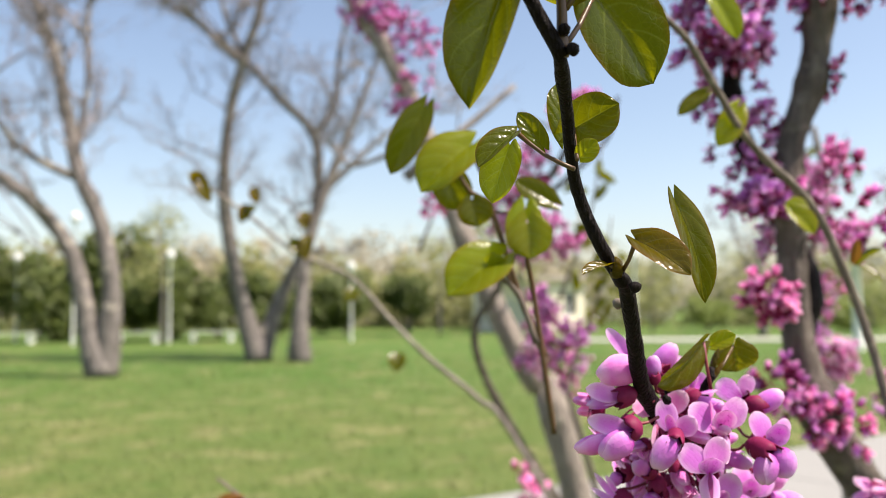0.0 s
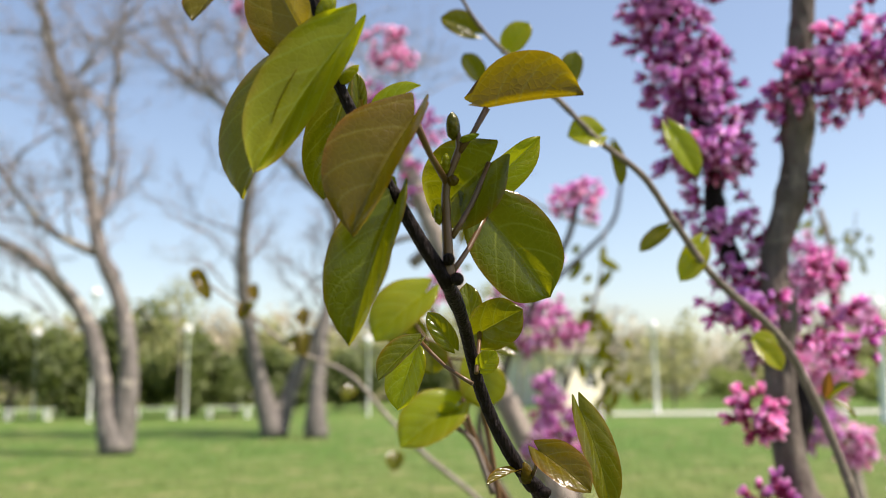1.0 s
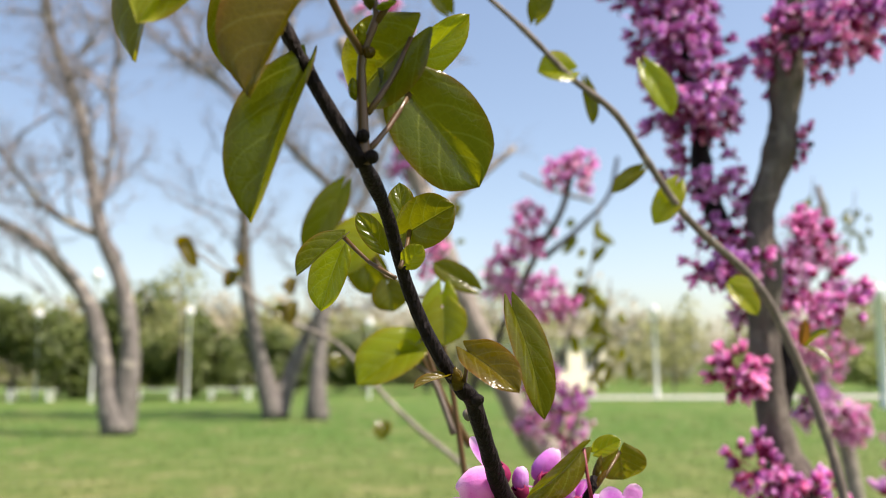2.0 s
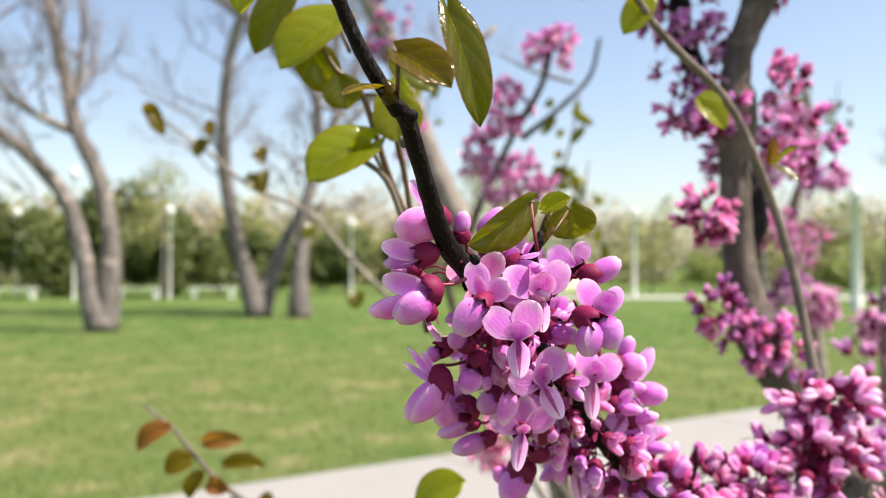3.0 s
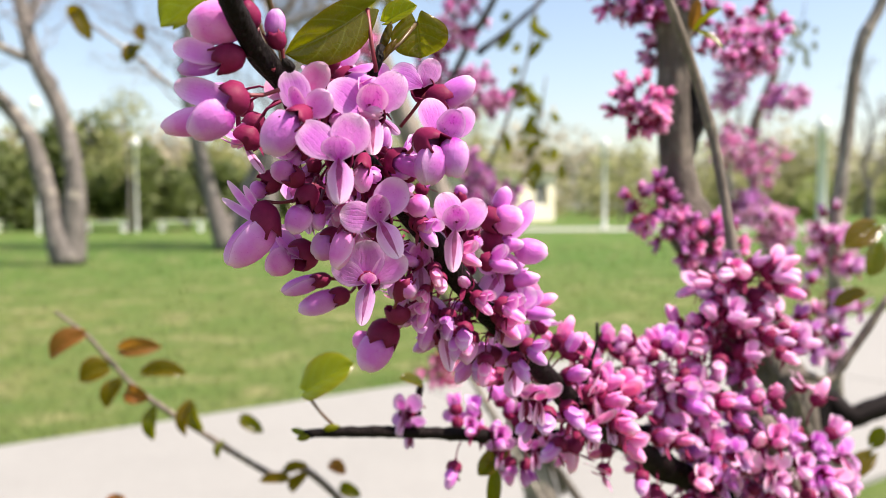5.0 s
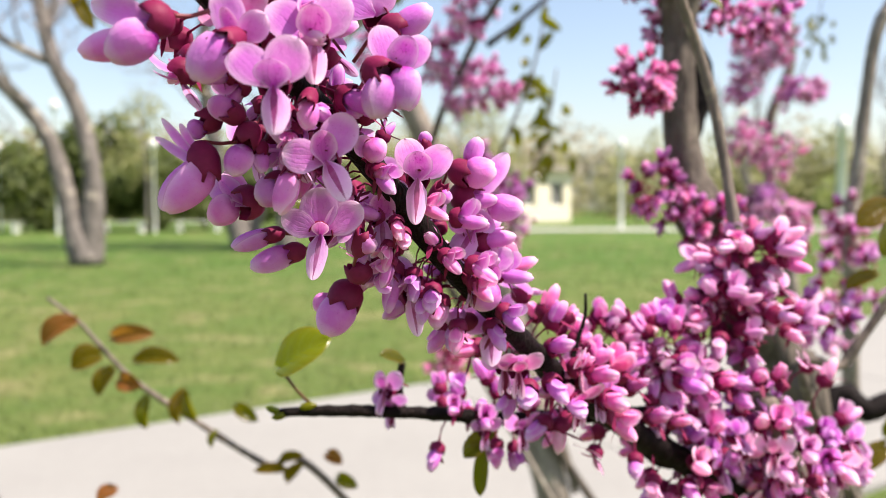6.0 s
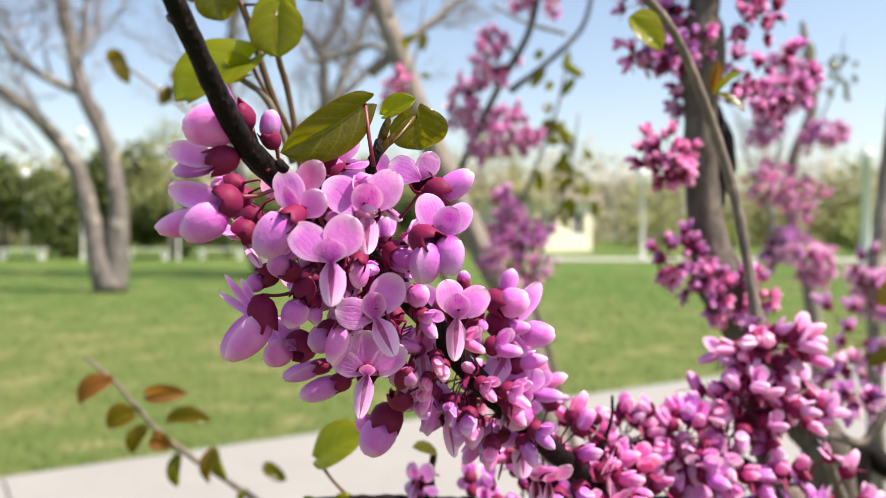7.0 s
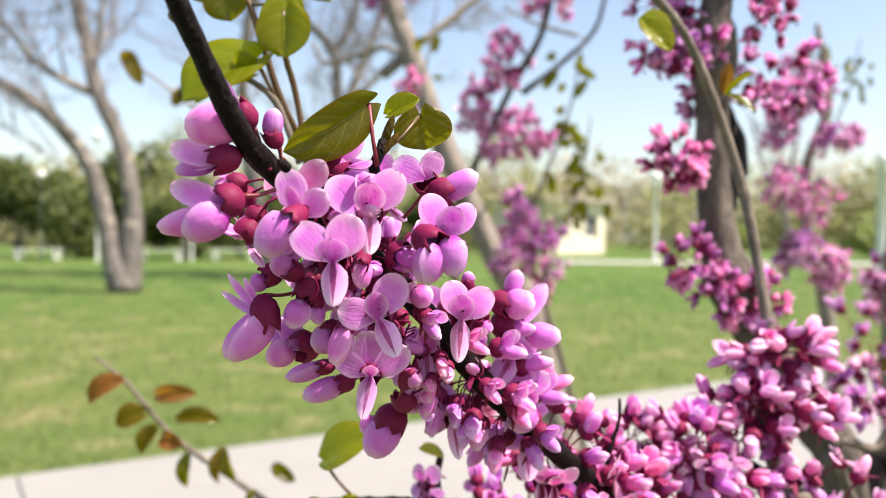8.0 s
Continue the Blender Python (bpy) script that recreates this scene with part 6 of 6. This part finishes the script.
# ---- red-leaved twig low down ----
RED = [(0.18, 0.52, 0.95), (-0.0391, 0.4800, 1.2536), (-0.0872, 0.4800, 1.2784), (-0.1283, 0.4800, 1.3051), (-0.1588, 0.4780, 1.3276), (-0.1768, 0.4770, 1.3473), (-0.1885, 0.4760, 1.3619), (-0.2054, 0.4750, 1.3758)]
tube("twig", RED, [.004, .0022, .0020, .0017, .0015, .0013, .0011, .0008], M_TWIG, redbud, "brown twig with red-bronze young leaves", step=.004, sides=8, knots=.4)
for base, tip, w, m in (((-0.1906, 0.4750, 1.3614), (-0.2080, 0.4700, 1.3510), .017, M_LEAF_RED), ((-0.1777, 0.4750, 1.3429), (-0.1906, 0.4680, 1.3380), .018, M_LEAF_BRONZE), ((-0.1702, 0.4750, 1.3348), (-0.1780, 0.4700, 1.3217), .013, M_LEAF_BRONZE),
                        ((-0.1656, 0.4750, 1.3293), (-0.1537, 0.4700, 1.3262), .013, M_LEAF_RED), ((-0.1681, 0.4750, 1.3539), (-0.1461, 0.4700, 1.3561), .013, M_LEAF_RED), ((-0.1559, 0.4750, 1.3394), (-0.1325, 0.4700, 1.3418), .013, M_LEAF_BRONZE),
                        ((-0.1512, 0.4750, 1.3186), (-0.1521, 0.4700, 1.3023), .011, M_LEAF), ((-0.1312, 0.4750, 1.3216), (-0.1343, 0.4700, 1.3046), .011, M_LEAF_BRONZE), ((-0.1297, 0.4750, 1.3215), (-0.1239, 0.4700, 1.3067), .011, M_LEAF),
                        ((-0.1128, 0.4750, 1.2988), (-0.1158, 0.4700, 1.2916), .007, M_LEAF), ((-0.1014, 0.4750, 1.3132), (-0.0895, 0.4700, 1.3063), .010, M_LEAF), ((-0.0767, 0.4750, 1.2766), (-0.0916, 0.4700, 1.2784), .008, M_LEAF_BRONZE),
                        ((-0.0766, 0.4750, 1.2821), (-0.0647, 0.4700, 1.2868), .008, M_LEAF_BRONZE), ((-0.0736, 0.4750, 1.2713), (-0.0648, 0.4700, 1.2819), .009, M_LEAF_BRONZE), ((-0.0511, 0.4750, 1.2850), (-0.0427, 0.4700, 1.2816), .010, M_LEAF_RED), ((-0.0449, 0.4750, 1.2719), (-0.0343, 0.4700, 1.2679), .010, M_LEAF)):
    leaf(redbud, base, tip, (rng.uniform(-.4, .4), -0.8, rng.uniform(.2, .8)), w * 1.0, m, 36, .22, .15)
leaf(redbud, (-0.1706, 0.4750, 1.2662), (-0.1798, 0.4700, 1.2626), (0, -0.5, 0.8), .012, M_LEAF_RED, 24, .08, .15)

# ---- thin grey twig with a few dry leaves ----
DRY = [(0.20, 0.85, 1.0), (0.0154, 0.8000, 1.3346), (-0.0292, 0.8000, 1.3880), (-0.0772, 0.8000, 1.4277), (-0.1169, 0.8000, 1.4676), (-0.1568, 0.8000, 1.5106), (-0.2132, 0.8000, 1.5358), (-0.2589, 0.8000, 1.5728), (-0.3106, 0.8000, 1.6100), (-0.3149, 0.8000, 1.6189)]
tube("twig", DRY, [.004, .0027, .0025, .0023, .0021, .0019, .0017, .0015, .0012, .0008], M_TRUNK_PALE, redbud, "pale grey twig with small dry leaves", step=.01, sides=8, knots=.4)
for base, tip, w in (((-0.3124, 0.8000, 1.6163), (-0.2966, 0.7900, 1.5858), .018), ((-0.3178, 0.8000, 1.6084), (-0.3061, 0.7900, 1.6168), .014), ((-0.2610, 0.8000, 1.5825), (-0.2661, 0.7900, 1.5652), .016), ((-0.2543, 0.8000, 1.6010), (-0.2485, 0.7900, 1.5845), .014), ((-0.2143, 0.8000, 1.5483), (-0.2069, 0.7900, 1.5313), .014), ((-0.2086, 0.8000, 1.5696), (-0.1985, 0.7900, 1.5586), .015), ((-0.2534, 0.8000, 1.5813), (-0.2673, 0.7900, 1.5659), .016), ((-0.2024, 0.8000, 1.5755), (-0.2030, 0.7900, 1.5574), .014), ((-0.1998, 0.8000, 1.5510), (-0.2010, 0.7900, 1.5274), .018), ((-0.1085, 0.8000, 1.4319), (-0.1104, 0.7900, 1.4160), .02), ((-0.1509, 0.8000, 1.4962), (-0.1605, 0.7900, 1.4848), .016)):
    leaf(redbud, base, tip, (rng.uniform(-.4, .4), -0.9, rng.uniform(0, .5)), w, rng.choice((M_LEAF, M_LEAF_BRONZE)), 28, .1, .1)

# ---- the redbud behind ----
PALE = [(0.30, 1.36, -0.05), (0.28, 1.35, 0.6), (0.1294, 1.3500, 1.2958), (0.0974, 1.3500, 1.3517), (0.0423, 1.3500, 1.4548), (-0.0226, 1.3500, 1.5970), (-0.0788, 1.3600, 1.7527), (-0.1371, 1.3800, 1.8960), (-0.1878, 1.4000, 1.9834), (-0.2403, 1.4200, 2.0738), (-0.3032, 1.4500, 2.2490)]
tube("trunk", PALE[:10], [.034, .030, .024, .021, .019, .018, .017, .016, .015, .014], M_TRUNK_PALE, back_redbud, "pale leaning trunk", step=.02, sides=12, rough=.1, knots=.3, seed=31)
tube("limb", [(0.30, 1.36, 0.9), (0.0049, 1.2000, 1.3710), (0.0197, 1.1200, 1.5129), (0.0700, 1.0800, 1.6271), (0.1079, 1.0600, 1.6949), (0.1208, 1.0500, 1.7558), (0.1297, 1.0500, 1.7593)], [.007, .0055, .005, .0048, .0045, .004, .003], M_TRUNK, back_redbud, step=.015, sides=8, knots=.4)
tube("limb", [(0.25, 1.34, 0.95), (0.165, 1.28, 1.25), (0.1197, 1.2500, 1.3847), (0.0983, 1.2500, 1.4525), (0.0897, 1.2500, 1.5202)], [.006, .005, .004, .0035, .003], M_TWIG, back_redbud, step=.015, sides=8, knots=.4)
tube("limb", [(-0.1184, 1.3600, 1.7004), (-0.0595, 1.3800, 1.7550), (0.0057, 1.4000, 1.8110), (0.0726, 1.4200, 1.8731)], [.010, .007, .006, .005], M_TRUNK_PALE, back_redbud, step=.02, sides=8, knots=.4)
tube("limb", [(-0.0782, 1.3800, 1.7226), (-0.1170, 1.4000, 1.7548), (-0.2191, 1.4500, 1.7365), (-0.2568, 1.5000, 1.7866)], [.006, .005, .004, .003], M_TRUNK_PALE, back_redbud, step=.02, sides=8, knots=.4)
tube("limb", [(0.0980, 1.2000, 1.6468), (0.1568, 1.2500, 1.6970), (0.2155, 1.3000, 1.7591), (0.2417, 1.3500, 1.8342)], [.005, .004, .0035, .003], M_STEM, back_redbud, step=.02, sides=8, knots=.4)
tube("limb", [(0.1892, 1.3000, 1.7504), (0.1328, 1.3500, 1.7800), (0.0811, 1.4000, 1.8204)], [.0035, .003, .002], M_TRUNK_PALE, back_redbud, step=.02, sides=7, knots=.4)
BP = ("open", "half", "bud")
for k, (pts, n, mats) in enumerate((
        ([(0.0476, 1.0700, 1.6686), (0.0829, 1.0600, 1.6701)], 34, (M_PETAL_PALE, M_PETAL_PINK)),
        ([(0.0119, 1.1000, 1.6156), (0.0490, 1.1000, 1.6082)], 40, (M_PETAL_PALE, M_PETAL_PINK)),
        ([(0.0342, 1.1000, 1.5638), (0.0788, 1.1000, 1.5675), (0.1160, 1.1000, 1.5897)], 60, (M_PETAL_PALE, M_PETAL_PINK)),
        ([(-0.0761, 1.2000, 1.6549), (-0.0519, 1.2000, 1.6428)], 20, (M_PETAL_PINK,)),
        ([(0.0813, 1.2500, 1.4695), (0.1152, 1.2500, 1.4779)], 34, (M_PETAL_DARK, M_PETAL)),
        ([(0.0644, 1.2500, 1.4186), (0.1154, 1.2500, 1.4017), (0.1494, 1.2500, 1.3762)], 60, (M_PETAL_PALE, M_PETAL_PINK)),
        ([(0.1174, 1.0500, 1.7313), (0.1147, 1.0500, 1.7562), (0.1254, 1.0500, 1.7222)], 30, (M_PETAL_PALE, M_PETAL)),
        ([(-0.2178, 1.4000, 2.0142), (-0.1579, 1.4000, 1.9834), (-0.0979, 1.4000, 1.9628)], 80, (M_PETAL, M_PETAL_PINK, M_PETAL_DARK)),
        ([(-0.1649, 1.3500, 2.1116), (-0.1450, 1.3500, 2.0483)], 46, (M_PETAL_PALE, M_PETAL_PINK)),
        ([(-0.4299, 1.4000, 2.1707), (-0.4109, 1.4000, 2.2483)], 34, (M_PETAL_PALE, M_PETAL_PINK)),
        ([(-0.0959, 1.3500, 1.9649), (-0.1068, 1.3500, 1.8139)], 34, (M_PETAL_PINK, M_PETAL_DARK)),
        ([(0.0222, 0.9000, 1.2726), (0.0527, 0.9000, 1.2662)], 24, (M_PETAL_PINK,)),
        ([(0.0991, 1.1000, 1.4508), (0.1141, 1.1000, 1.4200)], 20, (M_PETAL_DARK,)),
        ([(-0.1245, 1.3800, 1.8243), (-0.1338, 1.3800, 1.8105)], 14, (M_PETAL_DARK,)))):
    mass(pts, n, mats, back_redbud, .024, (1.15, 1.5), BP, (0, -.1, 0), 60 + k)
# farther blossom at the right, on a thin stem
tube("limb", [(0.62, 1.36, -0.05), (0.66, 1.4, 0.8), (0.6467, 1.4500, 1.2953), (0.6158, 1.4500, 1.4136), (0.6045, 1.4500, 1.5510), (0.6424, 1.4500, 1.6683), (0.6213, 1.4500, 1.8045)], [.02, .018, .014, .012, .01, .008, .005], M_TRUNK_PALE, back_redbud, step=.02, sides=8, knots=.3)
for k, (pts, n) in enumerate((([(0.5352, 1.4000, 1.6514), (0.5822, 1.4000, 1.6796), (0.6105, 1.4000, 1.6890)], 90), ([(0.6396, 1.4000, 1.6231), (0.6400, 1.4000, 1.5853)], 46), ([(0.5175, 1.4000, 1.5286), (0.5650, 1.4000, 1.5192), (0.6223, 1.4000, 1.4813)], 80),
                              ([(0.5565, 1.4000, 1.4244), (0.5852, 1.4000, 1.4054)], 60), ([(0.6139, 1.4000, 1.3864), (0.6520, 1.4000, 1.3768)], 46), ([(0.5261, 1.4000, 1.6231), (0.5546, 1.4000, 1.6042)], 40), ([(0.5817, 1.4000, 1.7266), (0.5630, 1.4000, 1.7078)], 30),
                              ([(0.5499, 1.1000, 1.3701), (0.5799, 1.1000, 1.3626)], 30), ([(0.2803, 0.6000, 1.3491), (0.2968, 0.6000, 1.3327)], 10), ([(0.2923, 0.6000, 1.3696), (0.3167, 0.6000, 1.3737)], 8), ([(0.385, 0.7600, 1.392), (0.404, 0.7600, 1.398)], 16))):
    mass(pts, n, (M_PETAL_PALE, M_PETAL_PALE, M_PETAL) if k % 2 else (M_PETAL_PALE, M_PETAL_PALE, M_PETAL_PINK), back_redbud, .024, (1.15, 1.5), BP, (0, -.1, 0), 90 + k)
tube("limb", [(0.55, 1.05, -0.05), (0.50, 0.92, 0.7), (0.42, 0.80, 1.20), (0.3993, 0.77, 1.3906), (0.4034, 0.77, 1.4448), (0.4094, 0.77, 1.5092), (0.4185, 0.77, 1.5783), (0.4391, 0.77, 1.6233), (0.452, 0.77, 1.70)], [.014, .011, .008, .0062, .0058, .0056, .0056, .005, .004], M_TRUNK_PALE, back_redbud, step=.012, sides=9, rough=.12, knots=.5, seed=44)
# leaf sprays behind
for k, (c, n) in enumerate((((0.1754, 1.2000, 1.5336), 26), ((0.1628, 1.2000, 1.6468), 10), ((0.9391, 2.0000, 1.8317), 16), ((0.8375, 2.0000, 1.8653), 10), ((-0.0473, 1.3000, 1.7286), 5))):
    r = random.Random(400 + k)
    c = Vector(c)
    base = c + Vector((-.05, 0, -.16))
    tube("twig", [base, c + Vector((0, 0, -.03)), c + Vector((.02, 0, .08))], [.003, .002, .001], M_TWIG, back_redbud, step=.02, sides=6)
    for _ in range(n):
        b = c + Vector((r.gauss(0, .018), r.gauss(0, .02), r.gauss(0, .035)))
        e = b + Vector((r.gauss(0, .012), r.gauss(0, .008), -.016 + r.gauss(0, .008)))
        leaf(back_redbud, b, e, (r.gauss(0, .5), -1, r.gauss(0, .4)), .014, M_LEAF, 20, .08, .15)
